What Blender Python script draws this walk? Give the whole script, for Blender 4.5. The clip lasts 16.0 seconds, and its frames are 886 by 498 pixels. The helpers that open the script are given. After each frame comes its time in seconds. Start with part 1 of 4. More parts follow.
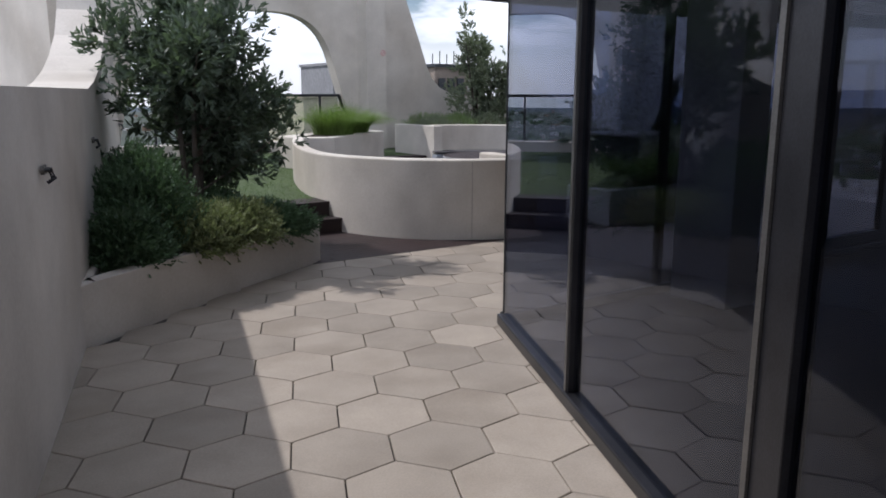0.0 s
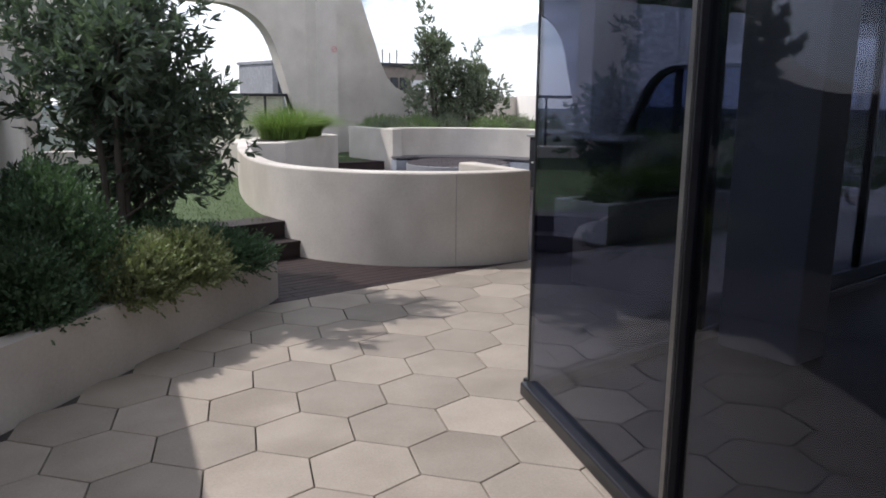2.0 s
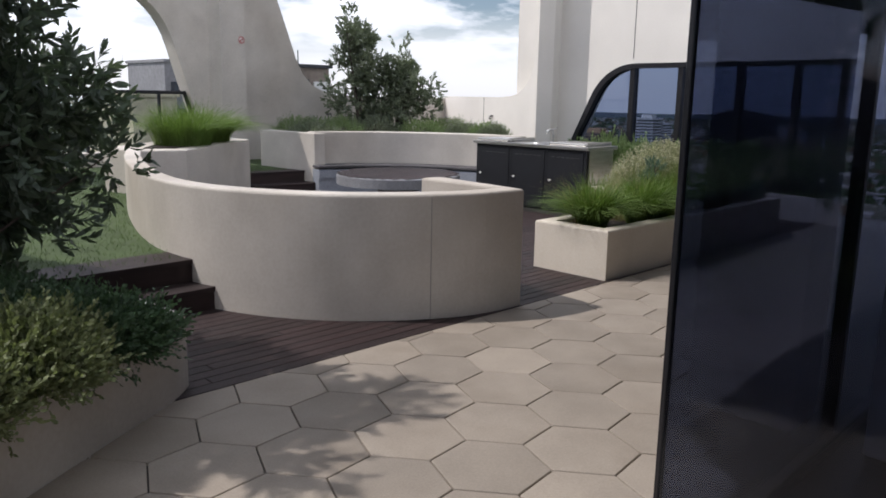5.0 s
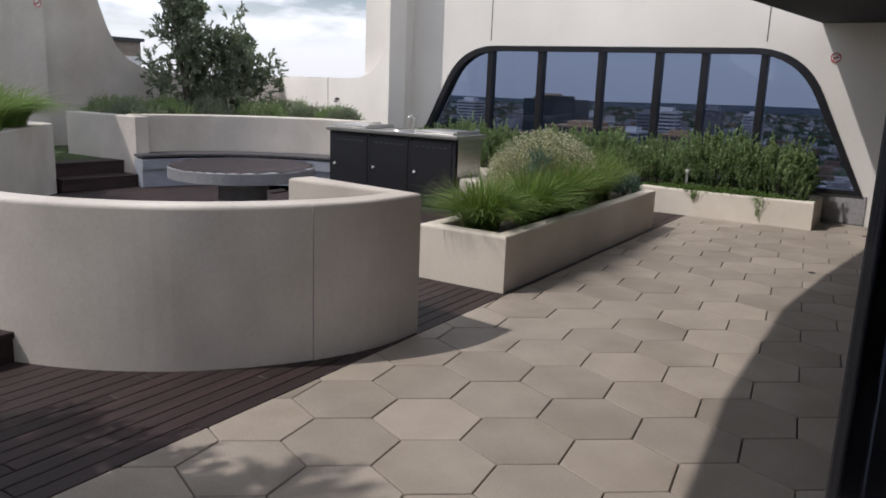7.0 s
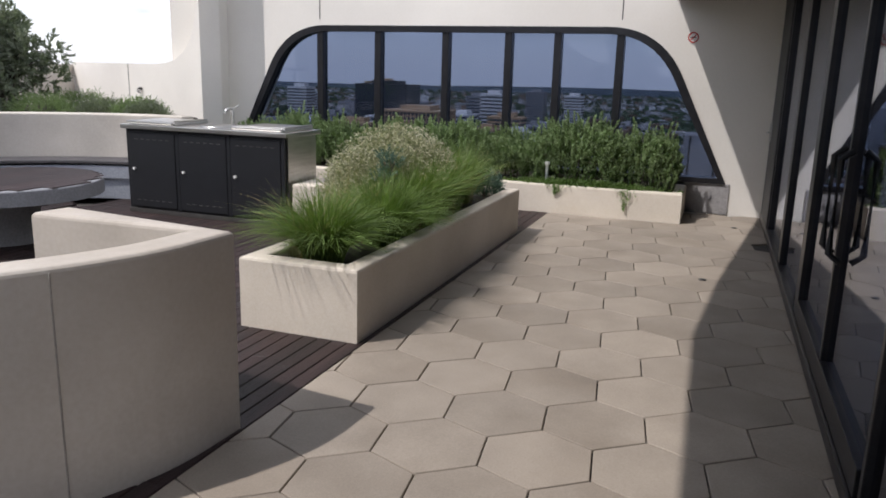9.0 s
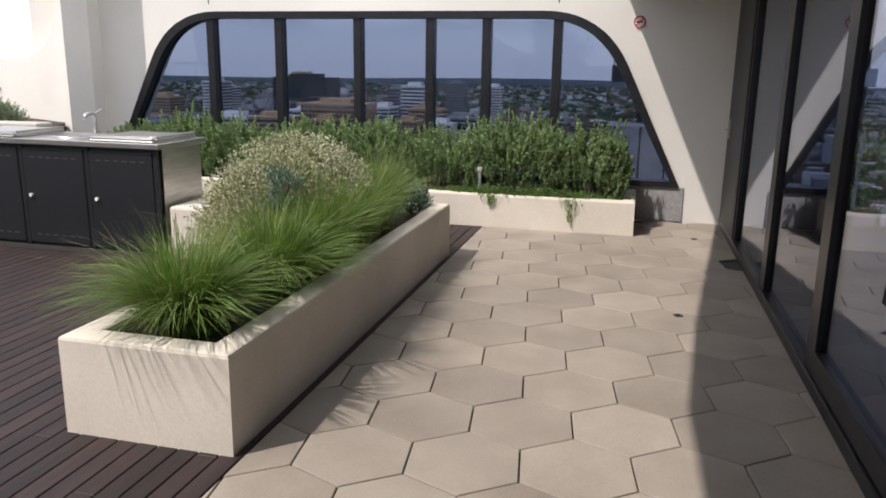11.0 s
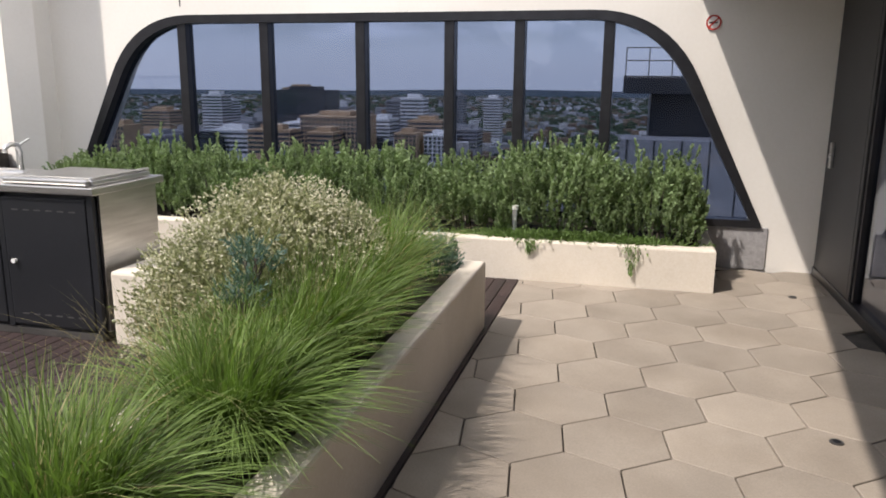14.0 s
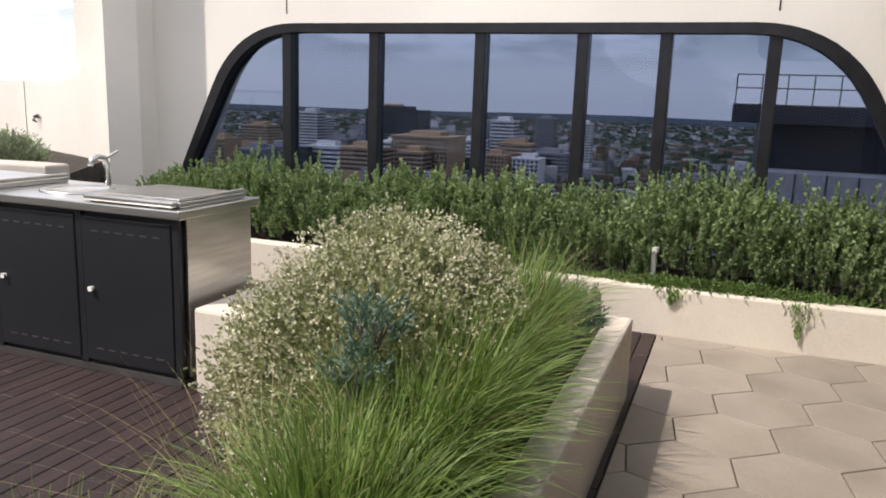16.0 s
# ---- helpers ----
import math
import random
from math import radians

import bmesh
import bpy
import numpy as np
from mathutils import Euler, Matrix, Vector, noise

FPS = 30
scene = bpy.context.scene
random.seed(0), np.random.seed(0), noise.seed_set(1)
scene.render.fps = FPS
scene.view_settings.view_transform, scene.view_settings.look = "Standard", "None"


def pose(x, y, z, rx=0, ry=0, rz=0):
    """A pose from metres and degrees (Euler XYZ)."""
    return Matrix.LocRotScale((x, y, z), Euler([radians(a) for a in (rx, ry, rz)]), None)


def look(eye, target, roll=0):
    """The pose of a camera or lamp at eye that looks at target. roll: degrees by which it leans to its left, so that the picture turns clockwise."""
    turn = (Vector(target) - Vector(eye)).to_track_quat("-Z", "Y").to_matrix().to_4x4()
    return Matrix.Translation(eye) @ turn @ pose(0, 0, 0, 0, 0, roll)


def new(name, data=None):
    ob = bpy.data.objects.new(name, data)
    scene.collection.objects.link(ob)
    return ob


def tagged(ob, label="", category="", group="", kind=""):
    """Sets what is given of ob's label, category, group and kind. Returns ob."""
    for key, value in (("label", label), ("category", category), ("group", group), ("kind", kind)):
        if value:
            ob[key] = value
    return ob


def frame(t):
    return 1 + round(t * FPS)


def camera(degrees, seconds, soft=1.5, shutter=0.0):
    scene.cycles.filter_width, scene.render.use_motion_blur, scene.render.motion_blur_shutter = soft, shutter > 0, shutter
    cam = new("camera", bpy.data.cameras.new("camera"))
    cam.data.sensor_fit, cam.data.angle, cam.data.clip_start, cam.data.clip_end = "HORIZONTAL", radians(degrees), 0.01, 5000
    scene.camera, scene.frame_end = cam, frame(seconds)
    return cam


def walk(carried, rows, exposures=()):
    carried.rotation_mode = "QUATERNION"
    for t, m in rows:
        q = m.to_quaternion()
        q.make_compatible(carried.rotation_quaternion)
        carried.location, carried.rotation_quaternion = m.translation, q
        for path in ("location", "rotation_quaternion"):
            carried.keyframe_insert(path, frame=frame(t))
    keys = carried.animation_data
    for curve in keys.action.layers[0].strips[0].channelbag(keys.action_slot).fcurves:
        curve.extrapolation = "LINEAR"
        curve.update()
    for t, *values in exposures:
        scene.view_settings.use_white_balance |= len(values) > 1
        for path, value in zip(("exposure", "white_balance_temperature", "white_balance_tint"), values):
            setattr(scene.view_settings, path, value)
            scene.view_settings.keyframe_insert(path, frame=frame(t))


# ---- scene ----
EXPO, SUN, SKY = 0.0, 4.0, 0.11
EXPOSURES = [(0.0, -0.28, 5950), (2.0, 0.02, 6050), (3.5, -0.04, 6150), (6.0, -0.36, 6200), (7.5, -0.36, 6200), (8.5, -0.28, 6200), (9.5, -0.02, 6250), (12.0, 0.2, 6500), (14.5, 0.34, 6600), (16.0, 0.2, 6650)]
cam = camera(60.3, 16.0, soft=1.8)
PATH = [
    (0, (-5.363, -5.267, 1.580), (-4.301, -3.620, 1.180), 0.1),
    (0.5, (-5.286, -4.961, 1.591), (-4.204, -3.327, 1.191), 0.1),
    (1, (-5.196, -4.625, 1.596), (-4.075, -3.017, 1.194), 0.3),
    (1.5, (-5.075, -4.307, 1.592), (-3.922, -2.723, 1.192), 0.5),
    (2, (-4.950, -3.996, 1.594), (-3.764, -2.436, 1.193), 0.4),
    (2.5, (-4.832, -3.691, 1.599), (-3.613, -2.158, 1.197), 0.4),
    (3, (-4.700, -3.384, 1.592), (-3.450, -1.876, 1.190), 0.6),
    (3.5, (-4.583, -3.073, 1.588), (-3.296, -1.595, 1.186), 0.7),
    (6, (-3.970, -1.725, 1.499), (-2.473, -0.461, 1.097), 1.6),
    (6.5, (-3.862, -1.480, 1.541), (-2.282, -0.329, 1.122), 2.1),
    (7, (-3.650, -1.240, 1.535), (-1.997, -0.198, 1.109), 2.2),
    (7.5, (-3.407, -0.997, 1.532), (-1.685, -0.076, 1.099), 2.2),
    (8, (-3.12, -0.85, 1.528), (-1.354, -0.02, 1.091), 1.8),
    (8.5, (-2.775, -0.673, 1.524), (-0.971, 0.067, 1.08), 1.8),
    (9, (-2.457, -0.547, 1.534), (-0.625, 0.118, 1.085), 1.6),
    (9.5, (-2.142, -0.448, 1.537), (-0.291, 0.159, 1.084), 1.4),
    (12, (-0.658, 0.046, 1.545), (1.243, 0.458, 1.076), 0.7),
    (12.5, (-0.411, 0.163, 1.545), (1.496, 0.545, 1.078), 0.7),
    (13, (-0.169, 0.259, 1.549), (1.742, 0.626, 1.088), 0.8),
    (13.5, (0.055, 0.339, 1.551), (1.961, 0.747, 1.102), 0.7),
    (14, (0.287, 0.435, 1.552), (2.179, 0.916, 1.116), 0.5),
    (14.5, (0.518, 0.574, 1.551), (2.399, 1.107, 1.128), 1.0),
    (15, (0.76, 0.738, 1.527), (2.635, 1.308, 1.125), 1.7),
    (15.5, (0.926, 0.873, 1.521), (2.793, 1.472, 1.13), 1.9),
    (16, (0.964, 0.911, 1.512), (2.8, 1.604, 1.126), 2.0),
]
walk(cam, [(t, look(eye, target, roll)) for t, eye, target, roll in PATH],
     exposures=[(t, EXPO + s, k, 15) for t, s, k in EXPOSURES])

# ---- world and sun ----
SUN_WAY = Vector((0.50, -0.52, -1.0)).normalized()
world = bpy.data.worlds.new("sky")
scene.world = world
world.use_nodes = True
wn, wl = world.node_tree.nodes, world.node_tree.links
wn.clear()
sky = wn.new("ShaderNodeTexSky")
sky.sky_type, sky.sun_disc = "NISHITA", False
sky.sun_elevation = math.asin(-SUN_WAY.z)
sky.sun_rotation = math.atan2(-SUN_WAY.x, -SUN_WAY.y)
sky.altitude = 120
geo = wn.new("ShaderNodeTexCoord")
sep = wn.new("ShaderNodeSeparateXYZ")
wl.new(geo.outputs["Generated"], sep.inputs[0])
lift = wn.new("ShaderNodeMath")
lift.operation, lift.inputs[1].default_value = "ADD", 0.22
wl.new(sep.outputs["Z"], lift.inputs[0])
flat = wn.new("ShaderNodeVectorMath")
flat.operation = "DIVIDE"
comb = wn.new("ShaderNodeCombineXYZ")
for n in range(3):
    wl.new(lift.outputs[0], comb.inputs[n])
wl.new(geo.outputs["Generated"], flat.inputs[0])
wl.new(comb.outputs[0], flat.inputs[1])
cloud = wn.new("ShaderNodeTexNoise")
cloud.inputs["Scale"].default_value, cloud.inputs["Detail"].default_value = 2.1, 9
cloud.inputs["Roughness"].default_value = 0.56
wl.new(flat.outputs[0], cloud.inputs["Vector"])
ramp = wn.new("ShaderNodeValToRGB")
ramp.color_ramp.elements[0].position, ramp.color_ramp.elements[1].position = 0.41, 0.57
wl.new(cloud.outputs["Fac"], ramp.inputs[0])
mixc = wn.new("ShaderNodeMixRGB")
mixc.inputs[2].default_value = (15.0, 15.2, 15.6, 1)
hz = wn.new("ShaderNodeMapRange")
hz.inputs["From Min"].default_value, hz.inputs["From Max"].default_value = 0.035, 0.11
wl.new(sep.outputs["Z"], hz.inputs[0])
even = wn.new("ShaderNodeMixRGB")
even.inputs[1].default_value = (0.62, 0.62, 0.62, 1)
wl.new(hz.outputs[0], even.inputs[0])
wl.new(ramp.outputs[0], even.inputs[2])
wl.new(even.outputs[0], mixc.inputs[0])
wl.new(sky.outputs[0], mixc.inputs[1])
bg = wn.new("ShaderNodeBackground")
bg.inputs["Strength"].default_value = SKY
wl.new(mixc.outputs[0], bg.inputs[0])
wo = wn.new("ShaderNodeOutputWorld")
wl.new(bg.outputs[0], wo.inputs[0])

sun_data = bpy.data.lights.new("sun", "SUN")
sun_data.energy, sun_data.angle, sun_data.color = SUN, radians(0.9), (1.0, 0.95, 0.87)
sun = new("sun", sun_data)
sun.matrix_world = look((0, 0, 30), Vector((0, 0, 30)) + SUN_WAY)


# ---- materials ----
def material(name, base, rough=0.7, metal=0.0, scale=6.0, amount=0.18, fine=60.0, bump=0.15, vary=0.0, second=None,
             stain=0.0, island=False, stretch=None, speckle=0.35):
    """A surface with blotches at one scale, grain at another, fine relief, and stains."""
    m = bpy.data.materials.new(name)
    m.use_nodes = True
    nt = m.node_tree
    n, l = nt.nodes, nt.links
    b = n["Principled BSDF"]
    b.inputs["Roughness"].default_value, b.inputs["Metallic"].default_value = rough, metal
    co = n.new("ShaderNodeTexCoord")
    src = co.outputs["Object"]
    if vary or stretch:
        mp = n.new("ShaderNodeMapping")
        if stretch:
            mp.inputs["Scale"].default_value = stretch
        l.new(src, mp.inputs[0])
        if vary:
            info = n.new("ShaderNodeObjectInfo")
            mul = n.new("ShaderNodeMath")
            mul.operation, mul.inputs[1].default_value = "MULTIPLY", 37.0
            l.new(info.outputs["Random"], mul.inputs[0])
            l.new(mul.outputs[0], mp.inputs["Location"])
        src = mp.outputs[0]
    big, small = n.new("ShaderNodeTexNoise"), n.new("ShaderNodeTexNoise")
    big.inputs["Scale"].default_value, big.inputs["Detail"].default_value = scale, 5
    small.inputs["Scale"].default_value, small.inputs["Detail"].default_value = fine, 4
    for t in (big, small):
        l.new(src, t.inputs["Vector"])
    r1 = n.new("ShaderNodeValToRGB")
    dark = tuple(c * (1 - amount) for c in base)
    light = second or tuple(min(1, c * (1 + amount)) for c in base)
    r1.color_ramp.elements[0].color, r1.color_ramp.elements[1].color = (*dark, 1), (*light, 1)
    r1.color_ramp.elements[0].position, r1.color_ramp.elements[1].position = 0.3, 0.7
    l.new(big.outputs["Fac"], r1.inputs[0])
    grain = n.new("ShaderNodeMixRGB")
    grain.blend_type, grain.inputs[0].default_value = "OVERLAY", speckle
    l.new(r1.outputs[0], grain.inputs[1])
    l.new(small.outputs["Fac"], grain.inputs[2])
    out = grain.outputs[0]
    if vary or island:
        which = n.new("ShaderNodeObjectInfo") if not island else n.new("ShaderNodeNewGeometry")
        rnd = which.outputs["Random"] if not island else which.outputs["Random Per Island"]
        rr = n.new("ShaderNodeMapRange")
        v = vary or 0.42
        rr.inputs["To Min"].default_value, rr.inputs["To Max"].default_value = 1 - v, 1 + v
        l.new(rnd, rr.inputs[0])
        mm = n.new("ShaderNodeVectorMath")
        mm.operation = "SCALE"
        l.new(out, mm.inputs[0])
        l.new(rr.outputs[0], mm.inputs["Scale"])
        out = mm.outputs[0]
    if stain:
        st = n.new("ShaderNodeTexNoise")
        st.inputs["Scale"].default_value, st.inputs["Detail"].default_value = scale * 0.45, 7
        l.new(src, st.inputs["Vector"])
        sr = n.new("ShaderNodeValToRGB")
        sr.color_ramp.elements[0].position, sr.color_ramp.elements[1].position = 0.47, 0.72
        sr.color_ramp.elements[1].color = (stain, stain, stain, 1)
        l.new(st.outputs["Fac"], sr.inputs[0])
        sm = n.new("ShaderNodeMixRGB")
        sm.blend_type = "MULTIPLY"
        sm.inputs[2].default_value = (0.45, 0.40, 0.34, 1)
        l.new(sr.outputs[0], sm.inputs[0])
        l.new(out, sm.inputs[1])
        out = sm.outputs[0]
    l.new(out, b.inputs["Base Color"])
    bp = n.new("ShaderNodeBump")
    bp.inputs["Strength"].default_value, bp.inputs["Distance"].default_value = bump, 0.01
    l.new(small.outputs["Fac"], bp.inputs["Height"])
    l.new(bp.outputs[0], b.inputs["Normal"])
    return m


def leaf_material(name, base, amount=0.35, rough=0.55):
    m = material(name, base, rough=rough, scale=3.0, amount=amount, fine=25.0, bump=0.05, island=True)
    n, l = m.node_tree.nodes, m.node_tree.links
    b = n["Principled BSDF"]
    tr = n.new("ShaderNodeBsdfTranslucent")
    tr.inputs[0].default_value = (base[0] * 1.3, base[1] * 1.5, base[2] * 0.9, 1)
    mx = n.new("ShaderNodeMixShader")
    mx.inputs[0].default_value = 0.3
    l.new(b.outputs[0], mx.inputs[1])
    l.new(tr.outputs[0], mx.inputs[2])
    l.new(mx.outputs[0], n["Material Output"].inputs[0])
    return m


def pane_material(name, tint, base):
    """Tinted sheet glass: it mirrors by Fresnel and lets the rest through, coloured."""
    m = bpy.data.materials.new(name)
    m.use_nodes = True
    n, l = m.node_tree.nodes, m.node_tree.links
    n.clear()
    lw = n.new("ShaderNodeLayerWeight")
    pw, fr = n.new("ShaderNodeMath"), n.new("ShaderNodeMath")
    pw.operation, pw.inputs[1].default_value = "POWER", 4.0
    fr.operation, fr.inputs[1].default_value, fr.inputs[2].default_value = "MULTIPLY_ADD", 0.95, base
    l.new(lw.outputs["Facing"], pw.inputs[0])
    l.new(pw.outputs[0], fr.inputs[0])
    tp, gl = n.new("ShaderNodeBsdfTransparent"), n.new("ShaderNodeBsdfGlossy")
    tp.inputs[0].default_value = (*tint, 1)
    gl.inputs["Roughness"].default_value = 0.004
    gl.inputs[0].default_value = (0.86, 0.9, 1.0, 1)
    mx, o = n.new("ShaderNodeMixShader"), n.new("ShaderNodeOutputMaterial")
    l.new(fr.outputs[0], mx.inputs[0])
    l.new(tp.outputs[0], mx.inputs[1])
    l.new(gl.outputs[0], mx.inputs[2])
    l.new(mx.outputs[0], o.inputs[0])
    return m


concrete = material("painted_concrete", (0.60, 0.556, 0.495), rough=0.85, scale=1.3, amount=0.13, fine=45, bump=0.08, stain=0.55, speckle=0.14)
# Concrete lightened for the sunlit window wall, fin and parapet: sunlight in the colour.
sunlit_concrete = material("lightened_sunlit_concrete", (0.78, 0.745, 0.685), rough=0.85, scale=0.8, amount=0.06, fine=35, bump=0.05, stain=0.18, speckle=0.10)
concrete_dark = material("raw_concrete", (0.33, 0.32, 0.32), rough=0.8, scale=2.0, amount=0.12, fine=40, bump=0.15, stain=0.3)
joint_filler = material("grey_joint_filler", (0.36, 0.335, 0.30), rough=0.9, scale=4, amount=0.2, fine=60)
render_cream = material("cream_render", (0.67, 0.605, 0.51), rough=0.85, scale=1.6, amount=0.07, fine=70, bump=0.12, stain=0.42, speckle=0.18)
paver_mat = material("hexagon_paver", (0.298, 0.256, 0.208), rough=0.72, scale=3.2, amount=0.10, fine=110, bump=0.12, vary=0.13, stain=0.35, speckle=0.2)
joint_mat = material("paver_bedding", (0.05, 0.045, 0.04), rough=0.95, scale=9, amount=0.3)
plank_mat = material("stained_hardwood", (0.024, 0.0125, 0.0118), rough=0.62, scale=5, amount=0.4, fine=60, bump=0.3, vary=0.3, stretch=(0.25, 3, 3))
bench_mat = material("grey_bench_paint", (0.28, 0.30, 0.34), rough=0.6, scale=3, amount=0.1, fine=50)
seat_mat = material("dark_grey_timber", (0.07, 0.066, 0.07), rough=0.6, scale=5, amount=0.2, fine=60, bump=0.2, stretch=(0.3, 3, 3))
table_rim = material("grey_cast_concrete", (0.24, 0.245, 0.26), rough=0.65, scale=4, amount=0.1, fine=60, stain=0.2)
black_metal = material("black_powder_coat", (0.012, 0.013, 0.016), rough=0.38, scale=8, amount=0.2, fine=120, bump=0.05)
frame_metal = material("dark_bronze_aluminium", (0.03, 0.03, 0.034), rough=0.35, metal=0.6, scale=8, amount=0.2, fine=120, bump=0.04)
bead_metal = material("brushed_mullion_edge", (0.13, 0.125, 0.12), rough=0.4, metal=0.7, scale=8, amount=0.15, fine=120, bump=0.04)
door_paint = material("dark_grey_door_paint", (0.022, 0.022, 0.024), rough=0.5, scale=3, amount=0.15, fine=90, bump=0.04)
cabinet_paint = material("charcoal_cabinet_paint", (0.009, 0.010, 0.013), rough=0.5, scale=5, amount=0.15, fine=90, bump=0.05)
steel = material("brushed_stainless_steel", (0.58, 0.57, 0.55), rough=0.28, metal=1.0, scale=4, amount=0.12, fine=160, bump=0.06, stretch=(1, 1, 12))
soil = material("planter_soil", (0.035, 0.026, 0.02), rough=0.95, scale=9, amount=0.4, fine=60, bump=0.6)
lawn_mat = material("lawn_soil_green", (0.055, 0.085, 0.028), rough=0.9, scale=4, amount=0.25, fine=90, bump=0.5)
bark = material("grey_bark", (0.09, 0.075, 0.06), rough=0.9, scale=9, amount=0.3, fine=60, bump=0.5, stretch=(1, 1, 0.3))
olive_leaf = leaf_material("olive_leaf", (0.085, 0.112, 0.080))
far_leaf = leaf_material("grey_green_leaf", (0.16, 0.185, 0.13))
juniper_leaf = leaf_material("juniper_foliage", (0.066, 0.110, 0.058))
gold_leaf = leaf_material("yellow_green_foliage", (0.18, 0.20, 0.10), rough=0.7)
rosemary_leaf = leaf_material("rosemary_foliage", (0.185, 0.25, 0.115), rough=0.75)
creeper_leaf = leaf_material("creeping_groundcover", (0.12, 0.19, 0.05))
grass_leaf = leaf_material("tussock_grass_blade", (0.128, 0.195, 0.044), amount=0.5, rough=0.6)
straw_leaf = leaf_material("dry_grass_blade", (0.33, 0.27, 0.13))
everlasting_leaf = leaf_material("silvery_everlasting_foliage", (0.275, 0.278, 0.165))
bloom = leaf_material("dried_cream_bloom", (0.50, 0.465, 0.36))
blue_leaf = leaf_material("blue_green_foliage", (0.095, 0.155, 0.125), rough=0.7)
red_paint = material("red_sign_paint", (0.45, 0.035, 0.025), rough=0.5)
white_paint = material("white_sign_paint", (0.78, 0.77, 0.74), rough=0.5, amount=0.04)
black_paint = material("black_sign_paint", (0.02, 0.02, 0.02), rough=0.5)
# Near-black bases: the unlit room's and soffit's shade is put into the colour.
interior = material("shade_dark_interior_wall", (0.024, 0.026, 0.033), rough=0.8, scale=2, amount=0.1)
interior_floor = material("shade_dark_interior_floor", (0.022, 0.022, 0.026), rough=0.4, scale=2, amount=0.15)
dark_glass = pane_material("tinted_facade_glass", (0.50, 0.525, 0.60), 0.022)
blue_glass = pane_material("tinted_window_glass", (0.42, 0.465, 0.56), 0.03)
clear_glass = pane_material("balustrade_glass", (0.87, 0.90, 0.91), 0.03)


# ---- mesh helpers ----
def mesh_object(name, bm, mat, parent=None, smooth=False):
    me = bpy.data.meshes.new(name)
    bmesh.ops.recalc_face_normals(bm, faces=bm.faces[:])
    bm.to_mesh(me)
    bm.free()
    if smooth:
        for p in me.polygons:
            p.use_smooth = True
    me.materials.append(mat)
    ob = new(name, me)
    if parent:
        ob.parent = parent
    return ob


def part(name, bm, mat, parent, label="", smooth=False):
    ob = mesh_object(name, bm, mat, parent, smooth)
    if label:
        tagged(ob, label)
    return ob


def thing(name, label, category, group="", kind="", at=(0, 0, 0), turn=0.0):
    e = new(name)
    e.empty_display_size = 0.1
    e.matrix_basis = pose(*at, 0, 0, turn)
    return tagged(e, label, category, group, kind)


def add_box(bm, lo, hi, bevel=0.0, m=None):
    c = [(lo[k] + hi[k]) / 2 for k in range(3)]
    s = [abs(hi[k] - lo[k]) for k in range(3)]
    made = bmesh.ops.create_cube(bm, size=1.0, matrix=Matrix.Translation(c) @ Matrix.Diagonal((*s, 1)))
    vs = made["verts"]
    if bevel:
        es = list({e for v in vs for e in v.link_edges})
        out = bmesh.ops.bevel(bm, geom=es, offset=bevel, segments=2, affect="EDGES", profile=0.5)
        vs = list({v for f in out["faces"] for v in f.verts} | {v for v in vs if v.is_valid})
    if m is not None:
        bmesh.ops.transform(bm, matrix=m, verts=[v for v in vs if v.is_valid])
    return bm


def box(lo, hi, bevel=0.0, m=None):
    return add_box(bmesh.new(), lo, hi, bevel, m)


def add_rod(bm, a, b, r, n=10, r2=None):
    a, b = Vector(a), Vector(b)
    d = b - a
    m = Matrix.Translation((a + b) / 2) @ d.to_track_quat("Z", "Y").to_matrix().to_4x4()
    bmesh.ops.create_cone(bm, cap_ends=True, segments=n, radius1=r, radius2=r if r2 is None else r2, depth=d.length, matrix=m)
    return bm


def rod(a, b, r, n=10, r2=None):
    return add_rod(bmesh.new(), a, b, r, n, r2)


def prism(points, z0, z1, bevel=0.0):
    """An upright block over a plan outline."""
    bm = bmesh.new()
    low = [bm.verts.new((x, y, z0)) for x, y in points]
    f = bm.faces.new(low)
    up = bmesh.ops.extrude_face_region(bm, geom=[f])
    vs = [g for g in up["geom"] if isinstance(g, bmesh.types.BMVert)]
    bmesh.ops.translate(bm, verts=vs, vec=(0, 0, z1 - z0))
    if bevel:
        es = [e for e in bm.edges if all(abs(v.co.z - z1) < 1e-5 for v in e.verts)]
        bmesh.ops.bevel(bm, geom=es, offset=bevel, segments=3, affect="EDGES", profile=0.5)
    return bm


def sheet_with_holes(outer, holes, thick, bevel=0.0):
    """A wall in its own plane: x along it, z up, y its thickness, with openings right through."""
    bm = bmesh.new()
    edges = []
    for loop in (outer, *holes):
        vs = [bm.verts.new((x, 0, z)) for x, z in loop]
        edges += [bm.edges.new((vs[k], vs[(k + 1) % len(vs)])) for k in range(len(vs))]
    bmesh.ops.triangle_fill(bm, use_beauty=True, use_dissolve=False, edges=edges)
    up = bmesh.ops.extrude_face_region(bm, geom=bm.faces[:])
    vs = [g for g in up["geom"] if isinstance(g, bmesh.types.BMVert)]
    bmesh.ops.translate(bm, verts=vs, vec=(0, thick, 0))
    return bm


